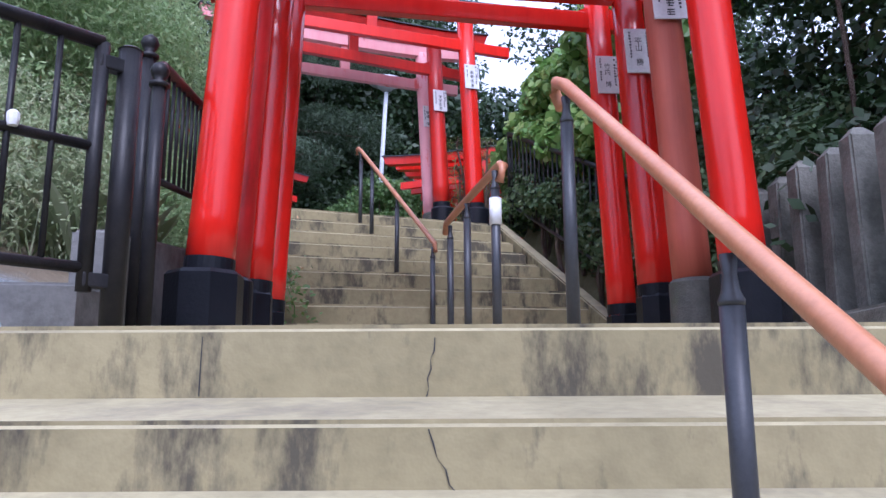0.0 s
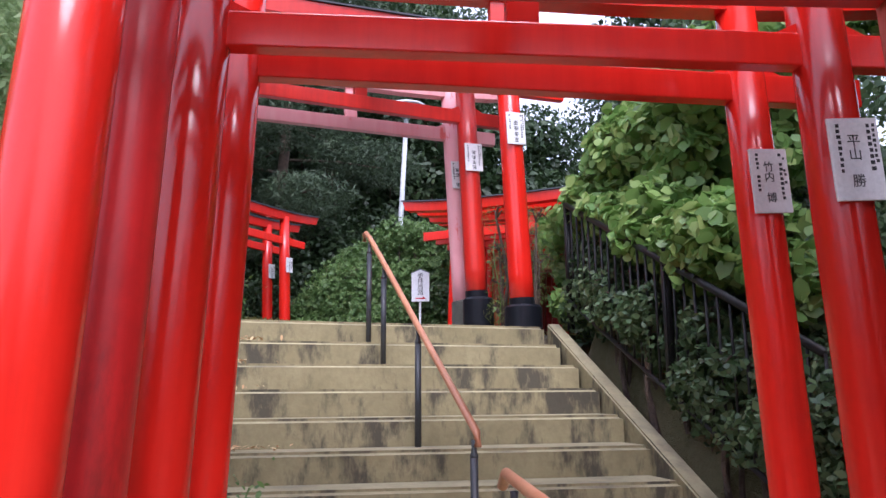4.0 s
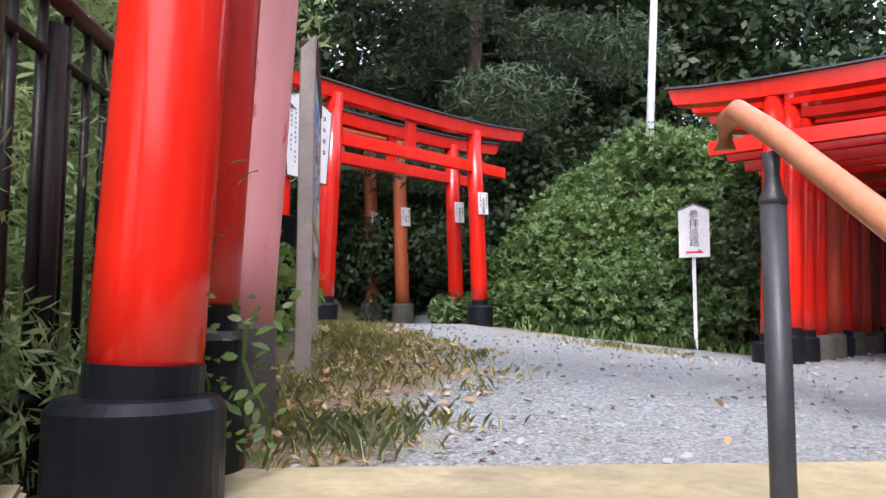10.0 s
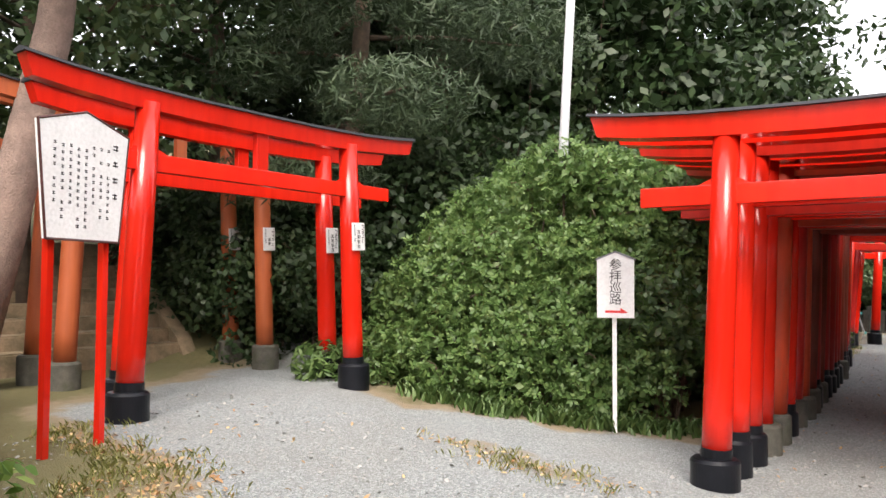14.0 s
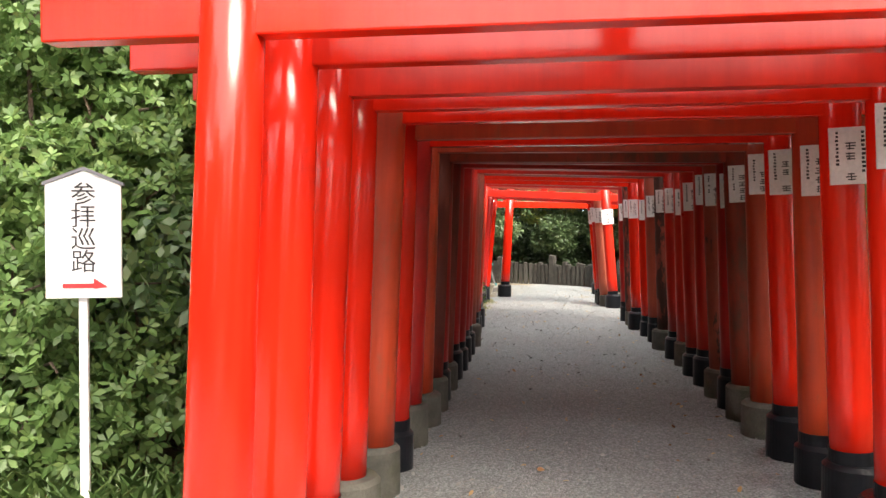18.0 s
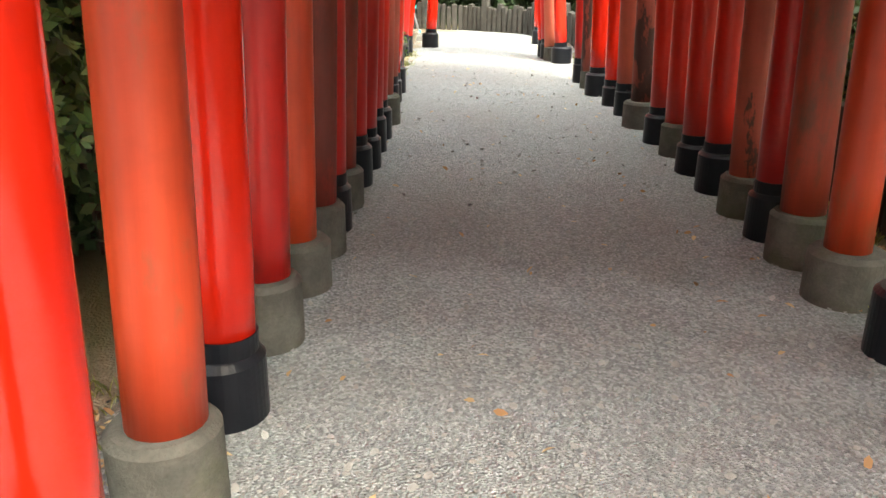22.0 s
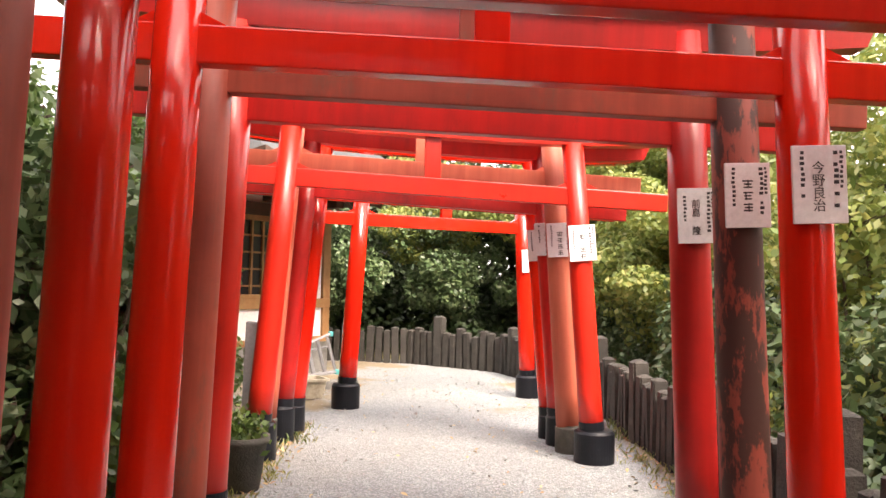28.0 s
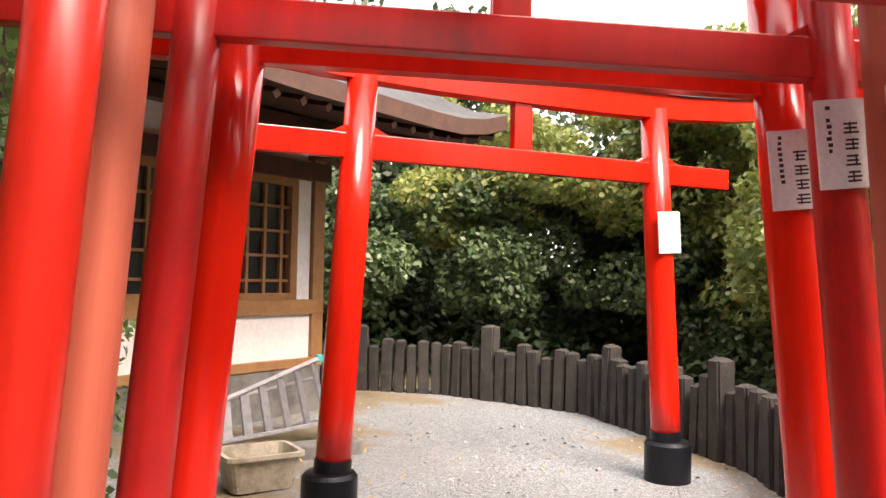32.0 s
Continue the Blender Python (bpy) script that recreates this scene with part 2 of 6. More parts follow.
PALE_ROCK = rough_mat("pale_rock", (0.50, 0.49, 0.46), (0.36, 0.35, 0.32), 6, 0.85, 0.5, stain=(0.14, 0.15, 0.09), stain_scale=4)
STEP_EARTH = rough_mat("earthen_step", (0.30, 0.22, 0.14), (0.19, 0.14, 0.09), 5, 0.92, 0.7, stain=(0.10, 0.09, 0.045), stain_scale=2.5)


def leaf_mat(name, c1, c2, c3, rough=0.45, trans=0.25):
    m, nt, b = material(name, c1, rough)
    g = nt.nodes.new("ShaderNodeNewGeometry")
    col = ramp(nt, g.outputs["Random Per Island"], [(0.0, c1), (0.55, c2), (1.0, c3)])
    v = world_coords(nt)
    big = noise_tex(nt, v, 0.9, 3)
    col = mix(nt, ramp(nt, big, [(0.35, grey(0.0)), (0.7, grey(0.5))]), col, c1)
    nt.links.new(col, b.inputs["Base Color"])
    t = nt.nodes.new("ShaderNodeBsdfTranslucent")
    nt.links.new(col, t.inputs["Color"])
    ms = nt.nodes.new("ShaderNodeMixShader")
    ms.inputs[0].default_value = trans
    nt.links.new(b.outputs[0], ms.inputs[1])
    nt.links.new(t.outputs[0], ms.inputs[2])
    nt.links.new(ms.outputs[0], nt.nodes["Material Output"].inputs["Surface"])
    return m


LEAF_DARK = leaf_mat("leaf_dark", (0.020, 0.044, 0.014), (0.034, 0.066, 0.022), (0.062, 0.098, 0.036), 0.5)
LEAF_BUSH = leaf_mat("leaf_bush", (0.080, 0.152, 0.042), (0.125, 0.215, 0.062), (0.20, 0.29, 0.095), 0.5, 0.35)
LEAF_IVY = leaf_mat("leaf_ivy", (0.052, 0.098, 0.038), (0.095, 0.155, 0.062), (0.17, 0.225, 0.105), 0.42)
LEAF_BRIGHT = leaf_mat("leaf_bright", (0.075, 0.14, 0.030), (0.12, 0.20, 0.045), (0.20, 0.27, 0.07), 0.45, 0.35)
LEAF_YELLOW = leaf_mat("leaf_yellow_green", (0.13, 0.19, 0.05), (0.25, 0.30, 0.08), (0.40, 0.38, 0.11), 0.45, 0.4)
LEAF_CONIFER = leaf_mat("leaf_conifer", (0.035, 0.062, 0.030), (0.060, 0.095, 0.045), (0.085, 0.125, 0.06), 0.6, 0.2)
GRASS_PALE = leaf_mat("grass_pale", (0.26, 0.33, 0.15), (0.40, 0.46, 0.25), (0.54, 0.57, 0.36), 0.55, 0.45)
LEAF_SAGE = leaf_mat("leaf_sage", (0.21, 0.31, 0.12), (0.33, 0.44, 0.20), (0.48, 0.56, 0.30), 0.55, 0.45)
LEAF_VINE = leaf_mat("leaf_vine", (0.13, 0.25, 0.055), (0.23, 0.37, 0.10), (0.40, 0.50, 0.16), 0.42, 0.4)
LEAF_DRY = leaf_mat("leaf_dry", (0.34, 0.18, 0.08), (0.52, 0.34, 0.16), (0.66, 0.54, 0.30), 0.7, 0.15)
GRASS_STRAW = leaf_mat("grass_straw", (0.26, 0.31, 0.09), (0.46, 0.45, 0.15), (0.62, 0.56, 0.25), 0.55, 0.35)
GRASS = leaf_mat("grass_blade", (0.14, 0.21, 0.07), (0.24, 0.31, 0.12), (0.38, 0.40, 0.2), 0.5, 0.3)


def ground_material():
    m, nt, b = material("ground_gravel_soil", (0.3, 0.3, 0.3), 0.95)
    v = world_coords(nt)
    vo = nt.nodes.new("ShaderNodeTexVoronoi")
    vo.inputs["Scale"].default_value = 95
    nt.links.new(v, vo.inputs["Vector"])
    stone = ramp(nt, vo.outputs["Color"], [(0.1, (0.165, 0.185, 0.188)), (0.5, (0.265, 0.29, 0.293)), (0.92, (0.43, 0.46, 0.466))])
    big = noise_tex(nt, v, 0.7, 5)
    stone = mix(nt, ramp(nt, big, [(0.4, grey(0)), (0.7, grey(0.45))]), stone, (0.22, 0.215, 0.192))
    soil = mix(nt, noise_tex(nt, v, 14, 5), (0.18, 0.142, 0.092), (0.34, 0.275, 0.18))
    moss = mix(nt, noise_tex(nt, v, 22, 4), (0.10, 0.105, 0.042), (0.20, 0.165, 0.08))
    at = nt.nodes.new("ShaderNodeAttribute")
    at.attribute_name = "cover"
    edge = nt.nodes.new("ShaderNodeMath")
    edge.operation = "ADD"
    nt.links.new(at.outputs["Fac"], edge.inputs[0])
    jit = nt.nodes.new("ShaderNodeMapRange")
    jit.inputs[3].default_value, jit.inputs[4].default_value = -0.35, 0.35
    nt.links.new(noise_tex(nt, v, 3.2, 6, 0.7), jit.inputs[0])
    nt.links.new(jit.outputs[0], edge.inputs[1])
    col = mix(nt, ramp(nt, edge.outputs[0], [(0.3, grey(0)), (0.48, grey(1))]), stone, soil)
    col = mix(nt, ramp(nt, edge.outputs[0], [(0.62, grey(0)), (0.85, grey(1))]), col, moss)
    nt.links.new(col, b.inputs["Base Color"])
    bump(nt, b, vo.outputs["Distance"], 0.8, 0.015)
    return m


GROUND_MAT = ground_material()


# ---- mesh helpers ----
def mesh_of(name, bm, mat, smooth=False):
    me = bpy.data.meshes.new(name)
    bm.to_mesh(me)
    bm.free()
    if smooth:
        me.shade_smooth()
    me.materials.append(mat)
    return me


def part(name, bm, mat, parent, label="", smooth=False):
    ob = new(name, mesh_of(name, bm, mat, smooth))
    ob.parent = parent
    if label:
        tagged(ob, label)
    return ob


def put(name, me, parent):
    ob = new(name, me)
    ob.parent = parent
    return ob


def empty(name, loc, label, category, group="", kind="", rz=0.0):
    ob = new(name)
    ob.matrix_basis = pose(loc[0], loc[1], loc[2], 0, 0, rz)
    return tagged(ob, label, category, group, kind)


def box_bm(sx, sy, sz, center=(0, 0, 0), bevel=0.0, bm=None, rot=None):
    own = bm is None
    bm = bm or bmesh.new()
    m = Matrix.Translation(center) @ (rot.to_4x4() if rot else Matrix.Identity(4)) @ Matrix.Diagonal((sx, sy, sz, 1))
    r = bmesh.ops.create_cube(bm, size=1.0, matrix=m)
    if bevel and own:
        bmesh.ops.bevel(bm, geom=bm.edges[:], offset=bevel, segments=2, affect="EDGES", profile=0.6)
    return bm


def frame_along(a, b):
    d = (b - a).normalized()
    up = Vector((0, 0, 1)) if abs(d.z) < 0.95 else Vector((1, 0, 0))
    x = d.cross(up).normalized()
    return x, x.cross(d).normalized(), d


def tube_bm(points, radii, seg=16, bm=None, caps=True):
    """A round rod through the points, with a radius at each."""
    bm = bm or bmesh.new()
    pts = [Vector(p) for p in points]
    rings = []
    for i, p in enumerate(pts):
        a, b = pts[max(i - 1, 0)], pts[min(i + 1, len(pts) - 1)]
        x, y, d = frame_along(a, b)
        rings.append([bm.verts.new(p + radii[i] * (math.cos(k) * x + math.sin(k) * y)) for k in (2 * math.pi * j / seg for j in range(seg))])
    for r0, r1 in zip(rings, rings[1:]):
        for j in range(seg):
            bm.faces.new((r0[j], r0[(j + 1) % seg], r1[(j + 1) % seg], r1[j]))
    if caps:
        bm.faces.new(rings[0][::-1])
        bm.faces.new(rings[-1])
    bm.normal_update()
    return bm


def lathe_bm(profile, seg=20, center=(0, 0, 0), bm=None):
    """A turned shape from (radius, height) pairs."""
    bm = bm or bmesh.new()
    rings = [[bm.verts.new((center[0] + r * math.cos(2 * math.pi * j / seg), center[1] + r * math.sin(2 * math.pi * j / seg), center[2] + h)) for j in range(seg)] for r, h in profile]
    for r0, r1 in zip(rings, rings[1:]):
        for j in range(seg):
            bm.faces.new((r0[j], r0[(j + 1) % seg], r1[(j + 1) % seg], r1[j]))
    bm.faces.new(rings[0][::-1])
    bm.faces.new(rings[-1])
    bm.normal_update()
    return bm


def sweep_bm(points, section, ups=None):
    """A beam whose cross-section [(side, up)] runs through the points; side is level."""
    bm = bmesh.new()
    pts = [Vector(p) for p in points]
    rings = []
    for i, p in enumerate(pts):
        d = (pts[min(i + 1, len(pts) - 1)] - pts[max(i - 1, 0)])
        d.z = 0
        side = Vector((d.y, -d.x, 0)).normalized()
        rings.append([bm.verts.new(p + side * a + Vector((0, 0, b))) for a, b in section])
    n = len(section)
    for r0, r1 in zip(rings, rings[1:]):
        for j in range(n):
            bm.faces.new((r0[j], r0[(j + 1) % n], r1[(j + 1) % n], r1[j]))
    bm.faces.new(rings[0][::-1])
    bm.faces.new(rings[-1])
    bmesh.ops.recalc_face_normals(bm, faces=bm.faces[:])
    return bm


def text_mesh(name, body, size, mat, spacing=1.0):
    cu = bpy.data.curves.new(name, "FONT")
    cu.body, cu.size, cu.align_x, cu.align_y = body, size, "CENTER", "CENTER"
    cu.extrude, cu.space_line, cu.resolution_u = 0.0006, spacing, 2
    tmp = bpy.data.objects.new(name, cu)
    scene.collection.objects.link(tmp)
    me = bpy.data.meshes.new_from_object(tmp.evaluated_get(bpy.context.evaluated_depsgraph_get()))
    bpy.data.objects.remove(tmp)
    bpy.data.curves.remove(cu)
    me.name = name
    me.materials.clear()
    me.materials.append(mat)
    return me


# ---- terrain ----
STAIR_L0, STAIR_L1 = np.array([-1.26, 5.52]), np.array([-2.07, 7.63])
STAIR_R0, STAIR_R1 = np.array([1.30, 5.86]), np.array([0.56, 8.65])
LAND0, LAND1, TOP = 1.58, 1.735, 3.33
TUN_O = np.array([-0.42, 13.55])
TUN_A = radians(22.3)
TUN_U, TUN_N = np.array([math.sin(TUN_A), math.cos(TUN_A)]), np.array([math.cos(TUN_A), -math.sin(TUN_A)])


def tun(s, n, z=3.3):
    p = TUN_O + TUN_U * s + TUN_N * n
    return Vector((p[0], p[1], z))


def smooth(x):
    x = np.clip(x, 0, 1)
    return x * x * (3 - 2 * x)


def landing(y):
    return LAND0 + 0.043 * (y - 2.0)


def height(x, y):
    x, y = np.asarray(x, float), np.asarray(y, float)
    s = (x - TUN_O[0]) * TUN_U[0] + (y - TUN_O[1]) * TUN_U[1]
    n = (x - TUN_O[0]) * TUN_N[0] + (y - TUN_O[1]) * TUN_N[1]
    terrace = 3.3 + 0.32 * np.clip((-x - 0.2) / 3.2, 0, 1) * smooth((y - 8.0) / 2.0)
    path = np.interp(y, [-60, -6, 1.2, 2.0, 5.5, 7.4, 8.6], [-3.4, -3.4, 0.6, 1.0, 1.3, 2.3, 2.9])
    edge = (x - STAIR_L1[0]) * -0.362 + (y - STAIR_L1[1]) * 0.932
    on_top = edge > 0.40
    h = np.where(on_top, terrace, path)
    xl = np.interp(y, [5.5, 7.6, 9.2, 12.5, 14], [-1.50, -2.35, -3.0, -4.7, -6.0])
    dl = np.clip(xl - x, 0, 30)
    side = np.interp(y, [-60, -6, 2.0, 5.5, 7.6, 9], [-3.0, -3.0, 1.55, 1.75, 3.2, 3.4])
    left = np.maximum(np.where(on_top, terrace, side), side) + (0.04 + 0.5 * np.clip(dl, 0, 4.5) + 0.06 * dl) * (1 - smooth((y - 13.0) / 1.6))
    h = np.where((dl > 0) & (s < 6), np.where(y > 16, h, left), h)
    xr = np.interp(y, [5.5, 8.6, 10.5], [1.66, 0.95, 2.4])
    dr = np.clip(x - xr, 0, 30)
    right = np.interp(y, [-60, -6, 2.0, 5.5, 8.6, 11], [-3.0, -3.0, 1.5, 1.75, 3.3, 3.3]) + 0.35 * np.clip(dr, 0, 3)
    h = np.where((dr > 0) & (y < 10.8), right * (1 - smooth((y - 9.3) / 1.5)) + terrace * smooth((y - 9.3) / 1.5), h)
    fall = np.clip(n - 3.1, 0, 14)
    h = np.where((n > 3.1) & (y > 9.5), h - smooth((y - 9.5) / 2) * 0.35 * fall, h)
    hill = np.clip((y - 17.2 - 0.15 * (x + 3)) * 0.33, 0, 7) * smooth((-n - 1.2) / 3.0)
    h = h + np.where(s < 12, hill, hill * np.clip(1 - (s - 12) / 6, 0, 1))
    return h


def cover(x, y):
    """0 bare gravel, about 0.5 soil and litter, 1 moss and low plants."""
    s = (x - TUN_O[0]) * TUN_U[0] + (y - TUN_O[1]) * TUN_U[1]
    n = (x - TUN_O[0]) * TUN_N[0] + (y - TUN_O[1]) * TUN_N[1]
    c = np.zeros_like(x)
    xl = np.interp(y, [7.6, 9.2, 11, 12.5, 13.5], [-1.9, -1.75, -2.3, -3.4, -5.0])
    c = np.maximum(c, np.clip((xl + 0.34 - x + 0.10 * np.sin(y * 5.3)) / 1.0, 0, 1.1))
    c = np.maximum(c, np.clip((0.05 - n) / 0.6, 0, 1.0) * smooth((s - 0.8) / 1.2) * smooth((x + 3.4) / 0.5))
    c = np.where((s > -4) & (n > 2.3), np.maximum(c, np.clip((n - 2.3) / 0.7, 0, 1.0)), c)
    front = y - 14.60 - 0.18 * (x + 1.7) ** 2 + 0.12 * np.sin(x * 4.1) + 0.08 * np.sin(x * 9.3 + 1)
    c = np.maximum(c, np.clip(front / 0.7, 0, 0.8) * smooth((x + 3.6) / 0.6) * smooth((0.3 - x) / 0.5))
    c = np.maximum(c, 0.44 - 0.5 * (((x + 1.55) * 0.95 + (y - 13.6) * 0.3) ** 2 / 0.7 + ((y - 13.6) + 0.35 * (x + 1.55)) ** 2 / 0.34))
    c = np.where((y < 9.4) & (x > 0.4), np.maximum(c, np.clip((x - 0.5) / 0.5, 0, 1)), c)
    # past the gates, moss and soil patches also paint in shade on the gravel
    c = np.where((s > 13.4) & (s < 19) & (n > -4.5) & (n < 2.8), np.minimum(c, 0.25) + 0.12 * smooth((s - 13.4) / 1.5) * (1 + np.sin(x * 2.3 + 1.1) * np.sin(y * 1.9)) + 0.55 * smooth((s - 13.6) / 1.2) * np.clip(np.sin(x * 1.7 + 0.6 * y) * np.sin(y * 2.1 - 0.4 * x) + 0.15 * np.sin(x * 7.1 + y * 5.3) - 0.12, 0, 1), c)
    away = (np.abs(x - 2.5) > 8) | (y < 2) | (s > 19.2) | (y > 33)
    return np.where(away, 1.1, c)


def lines(lo, hi, step, far):
    core = np.arange(lo, hi + 1e-6, step)
    out, d, v = [], step, hi
    while v < far:
        d *= 1.22
        v += d
        out.append(v)
    left, d, v = [], step, lo
    while v > -far:
        d *= 1.22
        v -= d
        left.append(v)
    return np.array(left[::-1] + list(core) + out)


gx, gy = lines(-7, 10, 0.14, 900), lines(-1, 32, 0.14, 900)
GX, GY = np.meshgrid(gx, gy)
GZ = height(GX, GY)
rough_n = 0.02 * np.sin(GX * 3.1 + np.sin(GY * 2.3)) * np.sin(GY * 2.7) * np.clip(cover(GX, GY), 0.15, 1)
GZ = GZ + rough_n
nxv, nyv = len(gx), len(gy)
ground_me = bpy.data.meshes.new("ground")
idx = np.arange(nxv * nyv).reshape(nyv, nxv)
quads = np.stack([idx[:-1, :-1], idx[:-1, 1:], idx[1:, 1:], idx[1:, :-1]], -1).reshape(-1, 4)
ground_me.from_pydata(np.stack([GX, GY, GZ], -1).reshape(-1, 3).tolist(), [], quads.tolist())
att = ground_me.attributes.new("cover", "FLOAT", "POINT")
att.data.foreach_set("value", cover(GX, GY).astype(np.float32).ravel())
ground_me.shade_smooth()
ground_me.materials.append(GROUND_MAT)
ground = tagged(new("ground", ground_me), "grey gravel path and leafy soil rising to a wooded bank", "ground", kind="structure")


# ---- stairs ----
def prism_bm(corners, z0, z1, lip=0.012):
    """A level slab over the corners given counterclockwise, its top edge rounded."""
    bm = bmesh.new()
    lo = [bm.verts.new((c[0], c[1], z0)) for c in corners]
    hi = [bm.verts.new((c[0], c[1], z)) for c, z in zip(corners, z1 if isinstance(z1, (list, tuple)) else [z1] * len(corners))]
    n = len(corners)
    bm.faces.new(lo[::-1])
    bm.faces.new(hi)
    for i in range(n):
        bm.faces.new((lo[i], lo[(i + 1) % n], hi[(i + 1) % n], hi[i]))
    if lip:
        top = [e for e in bm.edges if all(v in hi for v in e.verts)]
        bmesh.ops.bevel(bm, geom=top, offset=lip, segments=3, affect="EDGES")
    bm.normal_update()
    return bm


def lighten_tops(ob, tread_mat):
    """Upward faces take a paler material than the risers, painting in light from above."""
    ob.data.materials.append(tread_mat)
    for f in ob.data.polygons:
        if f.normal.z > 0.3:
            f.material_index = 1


lower = empty("stairs_lower", (0, 2, 0), "lower flight of broad yellowed concrete steps with cracks and stains", "stairs", kind="structure")
edges_y = [2.0, 1.63]
while len(edges_y) < 13:
    edges_y.append(edges_y[-1] - 0.30)
for i, ye in enumerate(edges_y[1:]):
    zt = LAND0 - 0.185 * (i + 1)
    st = part("step", prism_bm([(-2.3, ye), (2.3, ye), (2.3, edges_y[i] + 0.02), (-2.3, edges_y[i] + 0.02)], zt - 0.5, zt, 0.016), CONCRETE, lower)
    st.location.y -= 2
    for v in st.data.vertices:
        if v.co.z > zt - 0.1 and v.co.y < ye + 0.1:
            v.co.z -= 0.045
    lighten_tops(st, CONCRETE_TOP)
slab = part("landing_slab", prism_bm([(-1.75, 0.0), (1.75, 0.0), (1.75, 4.0), (-1.85, 4.0)], 1.0, [LAND0, LAND0, landing(6.0), landing(6.0)], 0.018), CONCRETE, lower, "flat concrete landing between the two flights")
lighten_tops(slab, CONCRETE_TOP)
# the front corners of the landing reach as far as the steps below
for sx in (-1, 1):
    wing = part("landing_wing", prism_bm([(sx * 2.03 - 0.28, 0.002), (sx * 2.03 + 0.27, 0.002), (sx * 2.03 + 0.27, 0.45), (sx * 2.03 - 0.28, 0.45)], 1.0, LAND0, 0.01), CONCRETE, lower)
    lighten_tops(wing, CONCRETE_TOP)

upper = empty("stairs_upper", (0, 5.6, 0), "upper flight of nine yellowed concrete steps with dark stains", "stairs", kind="structure")
RISE = (TOP - LAND1) / 9


def stair_edge(i):
    return STAIR_L0 + (STAIR_L1 - STAIR_L0) * i / 8, STAIR_R0 + (STAIR_R1 - STAIR_R0) * i / 8


for i in range(9):
    (a, b), (c, d) = stair_edge(i), stair_edge(min(i + 1, 8) if i < 8 else 8.6)
    if i == 8:
        c, d = a + np.array([-0.20, 0.52]), b + np.array([-0.20, 0.52])
    zt = LAND1 + RISE * (i + 1)
    st = part("step", prism_bm([(p[0], p[1] - 5.6) for p in (a, b, d + (d - b) * 0.06, c + (c - a) * 0.06)], zt - 0.42, zt, 0.026), CONCRETE, upper)
    lighten_tops(st, CONCRETE_TOP)


def curb(name, p0, p1, width, side, z0, z1, parent):
    """A sloping kerb beside the flight."""
    p0, p1 = np.array(p0, float), np.array(p1, float)
    d = (p1 - p0) / np.linalg.norm(p1 - p0)
    q = np.array([d[1], -d[0]]) * side * width
    bm = bmesh.new()
    vs = []
    for p, z in ((p0, z0), (p0 + q, z0), (p1 + q, z1), (p1, z1)):
        vs.append((bm.verts.new((p[0], p[1] - 5.6, z - 0.9)), bm.verts.new((p[0], p[1] - 5.6, z))))
    n = 4
    bm.faces.new([v[0] for v in vs])
    bm.faces.new([v[1] for v in vs])
    for i in range(n):
        bm.faces.new((vs[i][0], vs[(i + 1) % n][0], vs[(i + 1) % n][1], vs[i][1]))
    bmesh.ops.recalc_face_normals(bm, faces=bm.faces[:])
    bmesh.ops.bevel(bm, geom=[e for e in bm.edges if all(v.co.z > z0 - 0.05 for v in e.verts)], offset=0.012, segments=2, affect="EDGES")
    ob = part(name, bm, CONCRETE, parent, "sloping concrete kerb beside the steps")
    lighten_tops(ob, CONCRETE_TOP)
    return ob


curb("kerb", STAIR_L0 + np.array([0.05, -0.13]), STAIR_L1 + np.array([-0.03, 0.10]), 0.24, -1, LAND1 + 0.22, TOP + 0.07, upper)
curb("kerb", STAIR_R0 + np.array([-0.02, -0.02]), STAIR_R1 + np.array([0.03, 0.05]), 0.12, 1, LAND1 + 0.19, TOP + 0.03, upper)


# ---- torii gates ----
SHARED = {}


def once(key, make):
    if key not in SHARED:
        SHARED[key] = make()
    return SHARED[key]


def aim_local(p, q):
    """Pose whose z runs from p towards q."""
    d = (Vector(q) - Vector(p)).normalized()
    return Matrix.Translation(p) @ Vector((0, 0, 1)).rotation_difference(d).to_matrix().to_4x4()


def plate_mesh(w, h):
    return mesh_of("name_plate", box_bm(w, 0.012, h, bevel=0.0025), PLATE)




def add_writing(plate, w, h, words=None, seed=0):
    """Upright columns of characters on a white plate; unreadable ones are bars."""
    r = random.Random(seed)
    bm = bmesh.new()
    cols = [(0.0, 0.019, 0.72, 4)] if not words else []
    cols += [(-0.32 * w, 0.006, 0.62, 9), (0.30 * w, 0.007, 0.75, 10), (0.40 * w, 0.005, 0.5, 8)]
    for cx, half, frac, count in cols:
        top = h * (0.44 if half < 0.01 else 0.26)
        step = h * frac / count
        for k in range(count):
            if r.random() < 0.1:
                continue
            zc = top - step * (k + 0.5)
            for bar in range(3 if half > 0.01 else 1):
                dz = (bar - 1) * step * 0.27 if half > 0.01 else 0
                wd = half * (0.75 + 0.5 * r.random())
                box_bm(2 * wd, 0.0012, step * (0.13 if half > 0.01 else 0.62), (cx + (r.random() - 0.5) * 0.004, -0.0066, zc + dz), bm=bm)
            if half > 0.01:
                box_bm(0.005, 0.0012, step * 0.72, (cx + (r.random() - 0.5) * half, -0.0066, zc), bm=bm)
    tagged(part("lettering", bm, INK, plate, "small black brushed characters"), kind="stuff")
    if words:
        me = once(("words", words), lambda: text_mesh("lettering", "\n".join(words), h * 0.17, INK, 0.95))
        ob = tagged(put("lettering", me, plate), kind="stuff")
        ob.matrix_basis = pose(-0.005, -0.0068, -0.01, 90, 0, 0)


